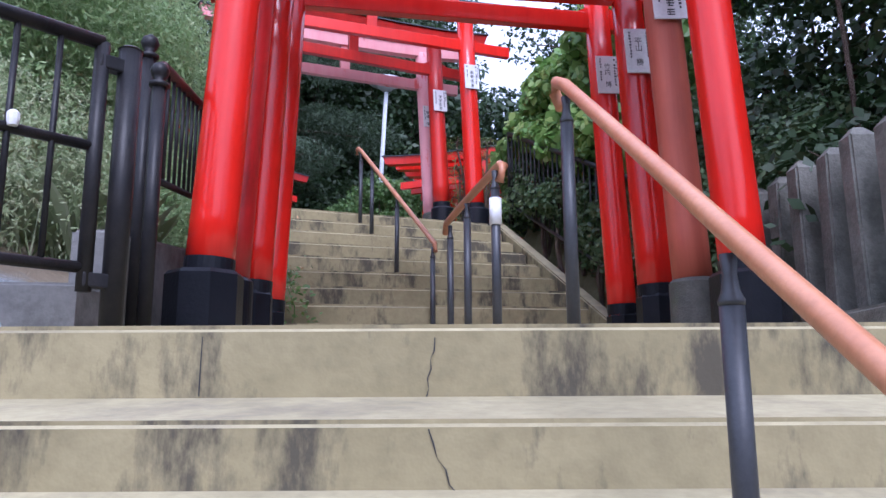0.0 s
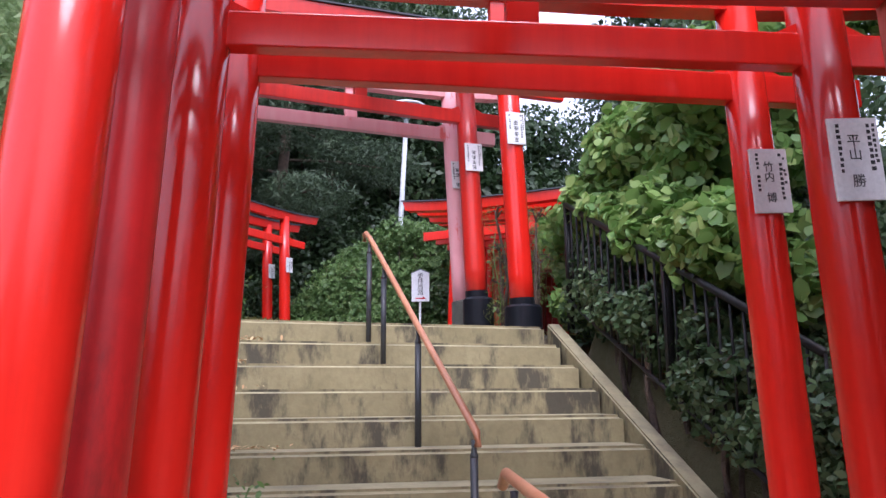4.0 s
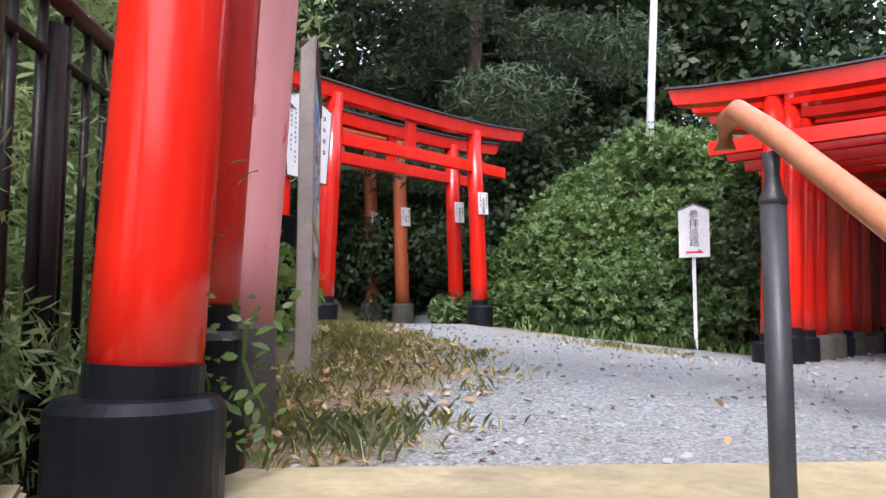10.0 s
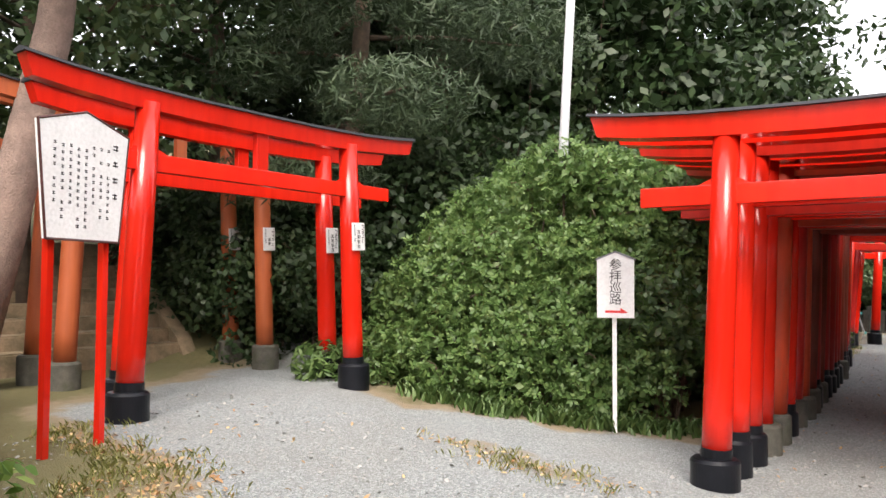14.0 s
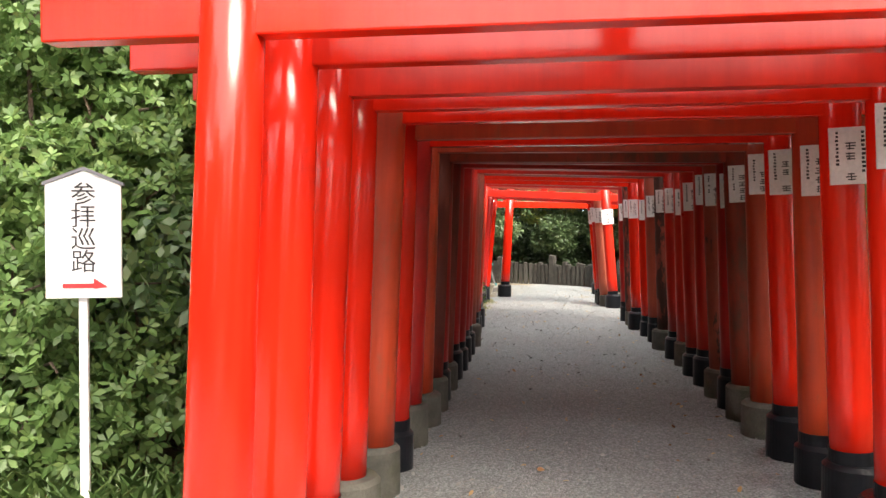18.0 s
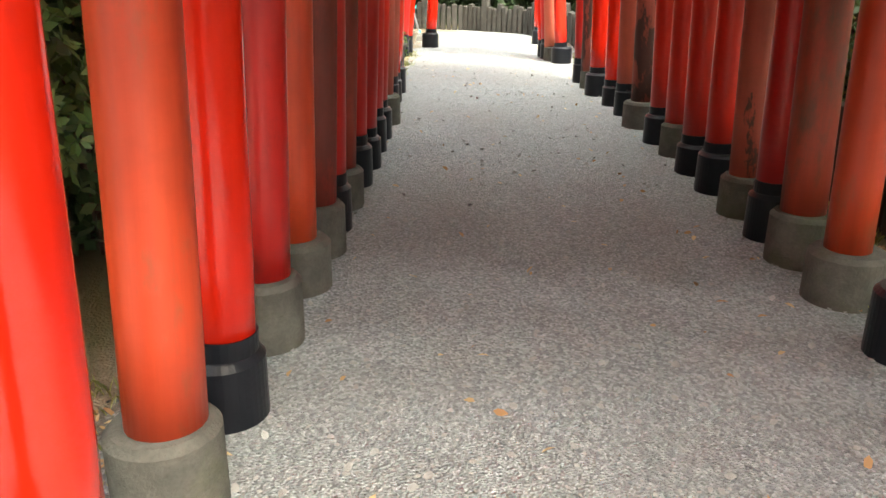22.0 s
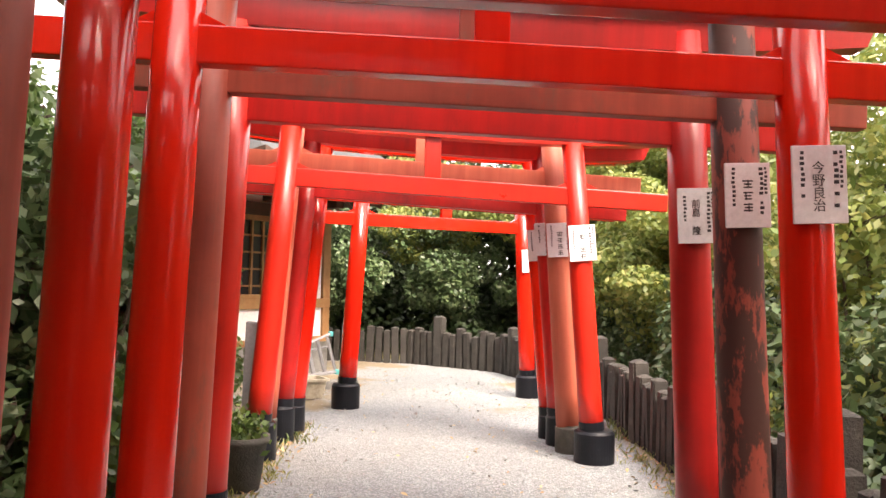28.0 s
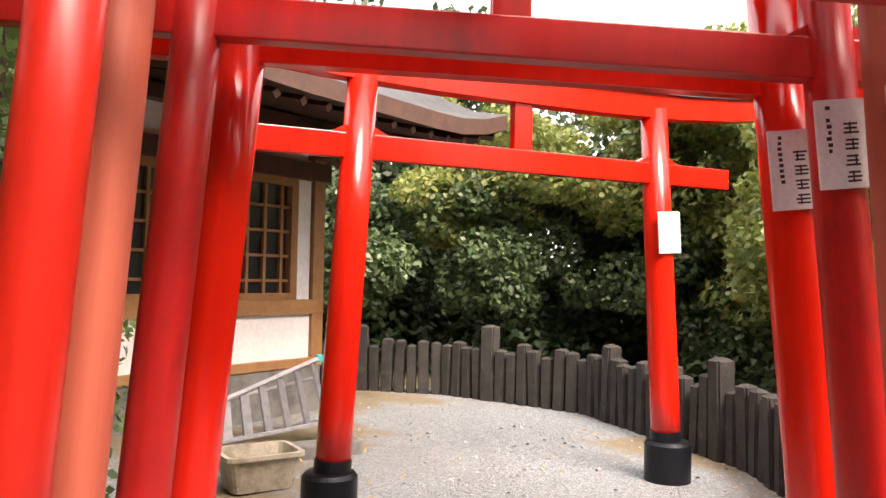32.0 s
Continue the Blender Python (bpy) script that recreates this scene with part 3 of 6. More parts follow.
def torii(L, R, zl, zr, nuki, kas, mat=RED, beam=None, r=0.095, base_r=0.15, base_h=0.28, base_mat=BLACK_BASE, lean=0.08, over=0.85, nuki_over=0.56, plate=True,
          plate_h=1.67, plate_size=(0.20, 0.26), words=None, label="", square=False, group="torii gates over the path", strut=True, collar=True, left=None, base_left=None, tilt=0.0, sunk=0.12, kw=1.0):
    """A gate with two leaning posts from the feet L and R; nuki and kas are the undersides of tie beam and lintel above the feet."""
    beam = beam or mat
    L, R = Vector((*L, zl)), Vector((*R, zr))
    mid = (L + R) / 2
    mid.z = min(zl, zr)
    ang = math.atan2(R.y - L.y, R.x - L.x)
    top = empty("torii_gate", mid, label, "torii gate", group)
    top.matrix_basis = pose(mid.x, mid.y, mid.z, 0, 0, math.degrees(ang))
    half = (Vector((R.x, R.y, 0)) - Vector((L.x, L.y, 0))).length / 2
    zc = (zl + zr) / 2 - mid.z
    for sx, z0 in ((-1, zl - mid.z), (1, zr - mid.z)):
        foot = Vector((sx * half, 0, z0))
        head = Vector((sx * (half - lean), 0, kas + zc))
        prof = [(base_r * 0.97, -sunk), (base_r, 0.0), (base_r, base_h - 0.02), (base_r - 0.018, base_h), (r + 0.01, base_h + 0.004)]
        bmat = base_left if base_left and sx < 0 else base_mat
        bme = once(("base", base_r, base_h, bmat.name, square, sunk), lambda: mesh_of("base", lathe_bm(prof, 8 if square else 40), bmat, False))
        b = put("base", bme, top)
        b.location = foot
        if square:
            b.rotation_euler.z = math.pi / 8
        d = (head - foot).normalized()
        p0 = foot + d * (base_h - 0.03)
        length = (head - p0).length + 0.07
        pmat = left if left and sx < 0 else mat
        key = ("post", round(r, 3), round(length, 2), pmat.name)
        pm = once(key, lambda: mesh_of("post", tube_bm([(0, 0, 0), (0, 0, 0.3), (0, 0, length * 0.6), (0, 0, length)], [r * 1.03, r * 1.02, r * 0.98, r * 0.92], 28), pmat, True))
        p = put("post", pm, top)
        p.matrix_basis = aim_local(p0, head)
        if collar and bmat is BLACK_BASE:
            cm = once(("collar", round(r, 3)), lambda: mesh_of("collar", tube_bm([(0, 0, 0), (0, 0, 0.075)], [r * 1.03 + 0.004, r * 1.03 + 0.004], 28), BLACK_BASE, False))
            c = put("collar", cm, top)
            c.matrix_basis = aim_local(p0 + d * 0.02, head)
        # wedges where the tie beam passes the post
        zt = nuki + zc + 0.13
        at = foot + (head - foot) * ((zt - foot.z) / (head.z - foot.z))
        for s2 in (-1, 1):
            wm = once(("wedge", beam.name), lambda: mesh_of("wedge", wedge_bm(), beam))
            we = put("wedge", wm, top)
            we.matrix_basis = pose(at.x + s2 * (r + 0.028), 0, zt - 0.004 - at.x * math.tan(radians(tilt)), 0, 0, 0 if s2 > 0 else 180)
    hw = half - lean + nuki_over
    slope = pose(0, 0, kas + zc, 0, tilt, 0) @ pose(0, 0, -kas - zc)
    part("tie_beam", box_bm(2 * hw, 0.075, 0.13, (0, 0, nuki + zc + 0.065), 0.006), beam, top).matrix_basis = slope
    hk = half - lean + over
    xs = [-1, -0.85, -0.62, -0.3, 0, 0.3, 0.62, 0.85, 1]
    rise = [0.085 * abs(x) ** 3 for x in xs]
    sec = [(-0.055 * kw, 0), (0.055 * kw, 0), (0.062 * kw, 0.145), (-0.062 * kw, 0.145)]
    pts = [(hk * x, 0, kas + zc + q) for x, q in zip(xs, rise)]
    lin = sweep_bm(pts, sec)
    for v in lin.verts:
        if abs(v.co.x) > hk - 0.01 and v.co.z > kas + zc + 0.15:
            v.co.x += 0.05 * (1 if v.co.x > 0 else -1)
    part("lintel", lin, beam, top).matrix_basis = slope
    csec = [(-0.082 * kw, 0), (0.082 * kw, 0), (0.07 * kw, 0.022), (0, 0.042), (-0.07 * kw, 0.022)]
    part("lintel_cap", sweep_bm([(p[0] * 1.035, 0, p[2] + 0.147) for p in pts], csec), CAP_BLACK, top, "black weathered cap on the lintel").matrix_basis = slope
    if strut:
        part("strut", box_bm(0.12, 0.06, kas - nuki - 0.13 + 0.02, (0, 0, (kas + nuki + 0.13) / 2 + zc), 0.005), beam, top)
    if plate:
        w, h = plate_size
        pl = put("name_plate", once(("plate", w, h), lambda: plate_mesh(w, h)), top)
        f, q = Vector((half, 0, zr - mid.z)), Vector((half - lean, 0, kas + zc))
        at = f + (q - f) * ((plate_h) / (q.z - f.z))
        pl.matrix_basis = pose(at.x + 0.0, -r - 0.012, at.z, 0, -math.degrees(math.atan2(lean, kas)), 0)
        tagged(pl, "white plate with columns of black characters")
        if words != ():
            add_writing(pl, w, h, words, seed=int(abs(R.x * 131 + R.y * 517)))
    return top


def wedge_bm():
    bm = bmesh.new()
    v = [bm.verts.new(c) for c in ((-0.04, -0.03, 0), (0.05, -0.03, 0), (-0.04, -0.03, 0.045), (-0.04, 0.03, 0), (0.05, 0.03, 0), (-0.04, 0.03, 0.045))]
    for f in ((0, 1, 2), (3, 5, 4), (0, 3, 4, 1), (1, 4, 5, 2), (0, 2, 5, 3)):
        bm.faces.new([v[i] for i in f])
    return bm


# four gates on the landing
G1 = "torii gates on the landing"
torii((-1.135, 3.64), (1.505, 3.75), 1.65, 1.655, 2.30, 2.72, RED, r=0.113, base_r=0.185, base_h=0.33, plate_h=2.12, plate_size=(0.20, 0.32), square=True, group=G1, lean=0.15, label="tall glossy vermilion wooden torii gate on black bases")
torii((-1.15, 4.04), (1.41, 4.25), 1.67, 1.68, 2.27, 2.68, SALMON, RED_SATIN, left=CRIMSON, base_left=BLACK_BASE, r=0.106, base_r=0.145, base_h=0.34, base_mat=STONE_BASE, plate_h=2.0, plate_size=(0.20, 0.31), group=G1, lean=0.13, collar=False, label="faded salmon wooden torii gate on grey stone bases")
torii((-1.12, 4.44), (1.34, 4.75), 1.69, 1.70, 2.25, 2.66, RED, r=0.107, base_r=0.138, base_h=0.30, plate_h=1.86, plate_size=(0.185, 0.30), words=("平", "山", "", "勝"), square=True, group=G1, lean=0.12, label="glossy vermilion wooden torii gate on black octagonal bases")
torii((-1.115, 4.88), (1.25, 5.30), 1.71, 1.72, 2.31, 2.72, RED, r=0.096, base_r=0.118, base_h=0.22, plate_h=1.92, plate_size=(0.17, 0.28), words=("竹", "内", "", "博"), square=True, group=G1, lean=0.11, label="bright vermilion wooden torii gate at the foot of the upper steps")
# three gates at the head of the stairs
G2 = "torii gates at the head of the stairs"
torii((-2.02, 7.90), (0.40, 8.80), 3.33, 3.33, 2.16, 2.62, RED, r=0.106, base_r=0.166, base_h=0.20, sunk=0.0, plate_h=1.80, plate_size=(0.18, 0.30), group=G2, lean=0.12, over=0.75, nuki_over=0.58, label="tall glossy vermilion torii gate at the head of the stairs")
torii((-2.14, 8.21), (0.01, 9.20), 3.33, 3.33, 2.02, 2.46, RED_SATIN, r=0.10, base_r=0.145, base_h=0.32, plate_h=1.66, plate_size=(0.18, 0.27), group=G2, lean=0.12, over=0.7, nuki_over=0.5, label="vermilion torii gate with weathered beams at the stair head")
torii((-2.31, 8.70), (-0.13, 9.58), 3.33, 3.33, 1.98, 2.42, PINK, r=0.088, base_r=0.12, base_h=0.34, base_mat=STONE_BASE, plate_h=1.6, plate_size=(0.12, 0.28), group=G2, lean=0.14, over=0.7, nuki_over=0.5, collar=False, label="bleached pink torii gate with flaking paint on grey stone bases")
# four gates at the foot of the stone steps
G3 = "torii gates at the foot of the old steps"
AL, AR = np.array([-4.33, 13.40]), np.array([-3.30, 15.48])
for off, m, bm_, extra, lab in (((0, 0), RED, BLACK_BASE, 0.0, "bright vermilion torii gate with a black-capped lintel"), ((-0.48, 0.66), RED, BLACK_BASE, 0.0, "vermilion torii gate standing second in a row"),
                       ((-1.42, 1.22), ORANGE_PALE, STONE_BASE, 0.05, "faded orange torii gate on rough stone bases"), ((-2.02, 1.60), ORANGE_PALE, STONE_BASE, 0.07, "weathered orange-brown torii gate on rough stone bases")):
    a, b = AL + np.array(off), AR + np.array(off)
    torii(tuple(a), tuple(b), 3.61 + extra, 3.62 + extra, 1.80 + extra * 4.5, 2.23 + extra * 4.5, m, r=0.095, base_r=0.15, base_h=0.22, base_mat=bm_, plate_h=1.42, plate_size=(0.165, 0.26), group=G3, lean=0.11, over=0.85, nuki_over=0.55, collar=bm_ is BLACK_BASE, label=lab)

# the tunnel of gates
G4 = "row of torii gates forming a tunnel"
# place along the path, left post, right post, base radius, stone base left, stone base right
TUNNEL = [
    (0.12, RED, RED, 0.155, 0, 0), (0.56, RED, RED, 0.13, 0, 0), (0.98, RED, RED_SATIN, 0.14, 0, 0), (1.40, RED, RED, 0.16, 1, 0), (1.88, ORANGE, RED, 0.14, 1, 0), (2.32, RED, ORANGE, 0.13, 0, 0), (2.81, CRIMSON, RED, 0.14, 1, 0),
    (3.32, ORANGE, ORANGE, 0.155, 1, 1), (3.76, BROWN_DARK, BROWN, 0.15, 1, 1), (4.11, CRIMSON, CRIMSON, 0.13, 0, 0), (4.52, BROWN_DARK, FLAKED, 0.14, 1, 1), (4.99, CRIMSON, RED_SATIN, 0.135, 0, 0), (5.45, CRIMSON, RED_SATIN, 0.14, 0, 0), (5.97, CRIMSON, RED_SATIN, 0.125, 0, 1),
    (6.43, RED_SATIN, RED_SATIN, 0.135, 0, 0), (7.08, RUSSET, PEELED, 0.165, 1, 1), (7.68, RUSSET, RUSSET, 0.12, 0, 0), (8.25, RED, RED, 0.115, 0, 0), (8.92, RED, RED, 0.145, 0, 0), (9.45, RUSSET, PEELED, 0.11, 1, 1), (9.97, RED_SATIN, CRIMSON, 0.118, 0, 0),
    (12.05, RED_SATIN, RED_SATIN, 0.15, 0, 0), (12.42, SALMON, SALMON, 0.115, 1, 1), (12.82, CRIMSON, CRIMSON, 0.115, 0, 0), (13.20, RED, RED, 0.12, 0, 0)]
KINDS = {"vermilion_gloss": "bright glossy vermilion", "vermilion_satin": "satin vermilion", "crimson_aged": "aged crimson", "orange_faded": "faded orange",
         "brown_red_aged": "weathered brown-red", "peeled_dark": "dark peeling-paint", "salmon_faded": "faded salmon", "russet_faded": "faded russet", "flaking_russet": "flaking russet"}
WORDS = {7.68: ("今", "野", "重", "美"), 8.92: ("今", "野", "良", "治"), 9.97: ("前", "島", "", "隆")}
FAR = [12.05, 12.42, 12.82, 13.20]
for k, (s, lm, rm, br, stone_l, stone_r) in enumerate(TUNNEL):
    nl = np.interp(s, [0, 2, 6, 8.3, 9.0, 9.9, 12.05, 12.42, 12.82, 13.2], [0.06, 0.12, 0.09, 0.01, -0.04, -0.11, -0.32, -0.35, -0.27, -0.24])
    nr = np.interp(s, [0, 3, 6, 8, 9.0, 9.9, 12.05, 12.4, 13], [2.40, 2.40, 2.36, 2.30, 2.22, 2.19, 2.16, 2.04, 1.99])
    far = s > 11.9
    L, R = tun(float(np.interp(s, FAR, [12.0, 12.36, 12.67, 13.0])) if far else s, nl), tun(float(np.interp(s, FAR, [12.1, 12.42, 12.68, 12.97])) if far else s, nr)
    jit = 0.015 * math.sin(k * 2.1)
    up = float(np.interp(s, [4, 5, 7, 8.2, 8.9, 10, 12], [0.0, 0.05, 0.14, 0.18, 0.15, 0.19, 0.11])) + (0.16 if s == 12.42 else 0.0)
    side = float(np.interp(s, [4, 8], [0.0, 0.03]))
    torii((L.x, L.y), (R.x, R.y), 3.3 + side, 3.3 - side * 0.3, 1.83 - side * 0.35 + up + jit, 2.25 + up + jit, rm, RUSSET if rm is PEELED else rm, left=lm, tilt=float(np.interp(s, [2.5, 5, 9, 12.1, 12.8], [0.0, 1.7, 1.8, 2.5, 3.2])), r=0.078 if s == 12.82 else 0.092 + 0.006 * math.sin(k * 1.7), base_r=br, base_h=0.2 + 0.05 * abs(math.sin(k * 1.3)),
          base_mat=STONE_BASE if stone_r else BLACK_BASE, base_left=STONE_BASE if stone_l else BLACK_BASE, plate_h=1.65 + 0.03 * math.sin(k * 4.7), plate_size=(0.178, 0.255) if not far else (0.20, 0.265), group=G4, kw=2.5 if 1.2 < s < 5.2 else 1.6 if s < 1.2 else 1.15, lean=(0.09 if s < 11 else 0.19 if s < 13 else 0.22) + 0.015 * math.sin(k * 3.3),
          nuki_over=0.74 if far else 0.56, words=WORDS.get(s), label=KINDS[rm.name] + " torii gate on " + ("mossy stone bases" if stone_r else "black bases") + " in the tunnel")
# the last gate, on the open gravel
torii((5.09, 26.75), (7.30, 26.88), 3.3, 3.3, 1.87, 2.27, RED, r=0.09, base_r=0.145, base_h=0.25, plate_h=1.56, plate_size=(0.17, 0.26), words=(), group=G4, lean=0.13, over=0.86, nuki_over=0.6, label="single bright vermilion torii gate standing apart on gravel")


# ---- handrails ----
def handrail(points, posts, label):
    top = empty("handrail", (0, 0, 0), label, "handrail")
    part("rail", tube_bm(points, [0.0205] * len(points), 16), COPPER, top, "salmon-brown coated round rail", True)
    for x, y, z0, z1 in posts:
        part("post", tube_bm([(x, y, z0), (x, y, z1 - 0.09)], [0.0205, 0.0205], 14), GREY_METAL, top, smooth=True)
        part("bracket", lathe_bm([(0.0215, 0), (0.0225, 0.008), (0.016, 0.022), (0.012, 0.05), (0.015, 0.085)], 12, (x, y, z1 - 0.10)), GREY_METAL, top, "short metal rail bracket", True)
    return top


handrail([(0.40, 2.44, 2.34), (0.385, 2.47, 2.40), (0.385, 2.42, 2.42), (0.392, 2.30, 2.36), (0.47, 1.27, 1.68), (0.55, 0.2, 0.98), (0.62, -0.9, 0.27)],
         [(0.392, 2.30, 1.585, 2.335), (0.471, 1.25, 1.0, 1.64), (0.56, 0.05, 0.25, 0.86), (0.617, -0.85, -0.3, 0.28)], "salmon-brown handrail on dark grey posts along the lower steps")
handrail([(0.25, 3.24, 2.31), (0.27, 3.24, 2.38), (0.26, 3.32, 2.41), (0.12, 4.2, 2.45), (0.03, 4.82, 2.48), (0.02, 4.90, 2.43)],
         [(0.235, 3.30, 1.64, 2.39), (0.135, 4.05, 1.67, 2.43), (0.05, 4.70, 1.70, 2.45)], "short salmon-brown handrail on three grey posts on the landing")
handrail([(-0.055, 5.93, 2.50), (-0.06, 5.95, 2.57), (-0.40, 6.80, 3.165), (-0.755, 7.72, 3.795), (-0.865, 7.98, 3.985), (-0.91, 8.075, 4.05), (-0.928, 8.115, 4.04), (-0.93, 8.12, 3.99)],
         [(-0.075, 5.94, 1.735, 2.55), (-0.41, 6.83, 2.44, 3.175), (-0.715, 7.63, 2.98, 3.71), (-0.868, 7.97, 3.14, 3.965)], "salmon-brown handrail on grey posts along the upper steps")
part("tape", tube_bm([(0.235, 3.30, 2.13), (0.235, 3.30, 2.25)], [0.0275, 0.0275], 14), WHITE, bpy.data.objects["handrail.001"], "white tape band round the post", True)


# ---- black metal fences ----
def ball_post(x, y, z, h, parent, ball=True, r=0.032):
    part("post", tube_bm([(x, y, z), (x, y, z + h)], [r, r], 14), BLACK_METAL, parent, smooth=True)
    if ball:
        part("finial", lathe_bm([(r, 0), (r + 0.012, 0.006), (r + 0.012, 0.022), (0.02, 0.035), (0.034, 0.055), (0.042, 0.08), (0.034, 0.105), (0.012, 0.12)], 16, (x, y, z + h)), BLACK_METAL, parent, "black ball finial", True)


def fence_run(name, a, b, za, zb, h, spacing, label, top_mat=BLACK_METAL, low=0.1, bar=0.009, rail_r=0.016, mid=False):
    top = empty(name, (0, 0, 0), label, "fence")
    a, b = Vector((*a, za)), Vector((*b, zb))
    n = max(2, int((Vector(b.xy) - Vector(a.xy)).length / spacing))
    up = Vector((0, 0, 1))
    part("top_rail", tube_bm([a + up * h, b + up * h], [rail_r * 1.5] * 2, 10), top_mat, top, smooth=True)
    part("bottom_rail", tube_bm([a + up * low, b + up * low], [rail_r] * 2, 10), BLACK_METAL, top, smooth=True)
    if mid:
        part("middle_rail", tube_bm([a + up * (h - 0.14), b + up * (h - 0.14)], [rail_r * 0.8] * 2, 10), BLACK_METAL, top, smooth=True)
    for i in range(n + 1):
        p = a.lerp(b, i / n)
        part("baluster", tube_bm([p + up * low, p + up * h], [bar] * 2, 8), BLACK_METAL, top, smooth=True)
    return top


gate = empty("metal_gate", (-1.12, 2.60, 1.62), "open black tubular metal gate beside the lower landing", "gate", rz=47)
part("gate_post", tube_bm([(0, 0, -0.02), (0, 0, 1.0)], [0.04] * 2, 16), BLACK_METAL, gate, smooth=True)
part("gate_post_cap", lathe_bm([(0.04, 0), (0.044, 0.004), (0.03, 0.014)], 16, (0, 0, 1.0)), BLACK_METAL, gate)
part("stile", tube_bm([(-0.10, 0, 0.12), (-0.10, 0, 1.0)], [0.026] * 2, 12), BLACK_METAL, gate, smooth=True)
for zz, r_ in ((0.20, 0.020), (0.62, 0.018), (1.0, 0.026)):
    part("frame_rail", tube_bm([(-0.10, 0, zz), (-1.15, 0, zz)], [r_] * 2, 10), BLACK_METAL, gate, smooth=True)
for k in range(7):
    part("bar", tube_bm([(-0.24 - 0.135 * k, 0, 0.2), (-0.24 - 0.135 * k, 0, 1.0)], [0.011] * 2, 8), BLACK_METAL, gate, smooth=True)
for zz in (0.16, 0.93):
    part("hinge", box_bm(0.13, 0.05, 0.05, (-0.05, 0, zz), 0.006), BLACK_METAL, gate)
part("latch", lathe_bm([(0.016, 0), (0.02, 0.02), (0.02, 0.04), (0.01, 0.05)], 10, (-0.37, -0.03, 0.62)), WHITE, gate, "white plastic latch")

f1 = fence_run("landing_fence", (-1.25, 3.26), (-1.47, 5.35), 2.26, 2.58, 0.60, 0.10, "black metal fence with a dark red top rail beside the landing", BROWN_RAIL, low=0.07)
ball_post(-1.25, 3.22, 1.64, 1.10, f1)
ball_post(-1.36, 3.36, 1.66, 1.28, f1)
ball_post(-1.49, 5.38, 1.70, 1.42, f1)
f2 = fence_run("stair_fence_left", (-1.578, 5.45), (-2.055, 7.55), 1.96, 3.41, 0.95, 0.115, "black metal fence with a pale top rail up the stair side", PALE_RAIL, rail_r=0.018, bar=0.0105)
ball_post(-2.03, 7.28, 3.12, 1.08, f2)
f3 = fence_run("terrace_fence", (-2.16, 7.62), (-2.95, 9.2), 3.38, 3.55, 0.98, 0.15, "black metal fence overgrown with weeds at the stair head", BROWN_RAIL, bar=0.011, mid=True)
ball_post(-2.14, 7.62, 3.30, 1.10, f3)
ball_post(-2.32, 7.95, 3.30, 1.02, f3, False)
ball_post(-2.66, 8.62, 3.36, 1.02, f3, False)
f4 = fence_run("stair_fence_right", (1.52, 5.55), (0.78, 8.62), 1.98, 3.45, 0.95, 0.12, "black metal fence swallowed by ivy beside the steps", BLACK_METAL)
ball_post(0.80, 8.68, 3.3, 1.1, f4, False)
ball_post(1.2, 7.0, 2.7, 1.0, f4, False)

# low concrete wall under the fence by the landing
lw = empty("low_wall", (0, 0, 0), "low grey concrete block wall with stains beside the landing", "wall", kind="structure")
part("wall_body", prism_bm([(-1.53, 3.12), (-1.37, 3.12), (-1.42, 5.5), (-1.60, 5.5)], 1.2, [2.08, 2.08, 2.34, 2.34], 0.012), GREY_WALL, lw)
part("wall_end", prism_bm([(-2.9, 2.5), (-1.30, 2.72), (-1.30, 3.115), (-2.9, 2.9)], 0.9, 1.80, 0.012), GREY_WALL, lw)


# ---- stone pillar fence by the landing ----
def pillar_bm(w, h, peak=0.05):
    bm = bmesh.new()
    q = w / 2
    lo = [bm.verts.new((x, y, -0.15)) for x, y in ((-q, -q), (q, -q), (q, q), (-q, q))]
    hi = [bm.verts.new((x, y, h)) for x, y in ((-q, -q), (q, -q), (q, q), (-q, q))]
    tp = [bm.verts.new((x * 0.35, y * 0.35, h + peak)) for x, y in ((-q, -q), (q, -q), (q, q), (-q, q))]
    for i in range(4):
        j = (i + 1) % 4
        bm.faces.new((lo[i], lo[j], hi[j], hi[i]))
        bm.faces.new((hi[i], hi[j], tp[j], tp[i]))
    bm.faces.new(tp)
    bm.faces.new(lo[::-1])
    bmesh.ops.bevel(bm, geom=[e for e in bm.edges if abs(e.verts[0].co.z - e.verts[1].co.z) > 0.3], offset=0.012, segments=2, affect="EDGES")
    return bm


tam = empty("stone_fence", (0, 0, 0), "row of mossy square stone pillars on a stone sill", "fence")
tm = mesh_of("pillar", pillar_bm(0.13, 0.95), TAMAGAKI)
for k in range(12):
    p = put("pillar", tm, tam)
    p.matrix_basis = pose(1.98 + 0.012 * k, 4.95 - 0.27 * k, 1.66 + 0.015 * math.sin(k * 3), 0.8 * math.sin(k * 5), 0.8 * math.cos(k * 3), 3 * math.sin(k))
part("sill", prism_bm([(1.78, 2.05), (2.24, 2.05), (2.12, 5.1), (1.80, 5.1)], 1.1, 1.76, 0.02), TAMAGAKI, tam)


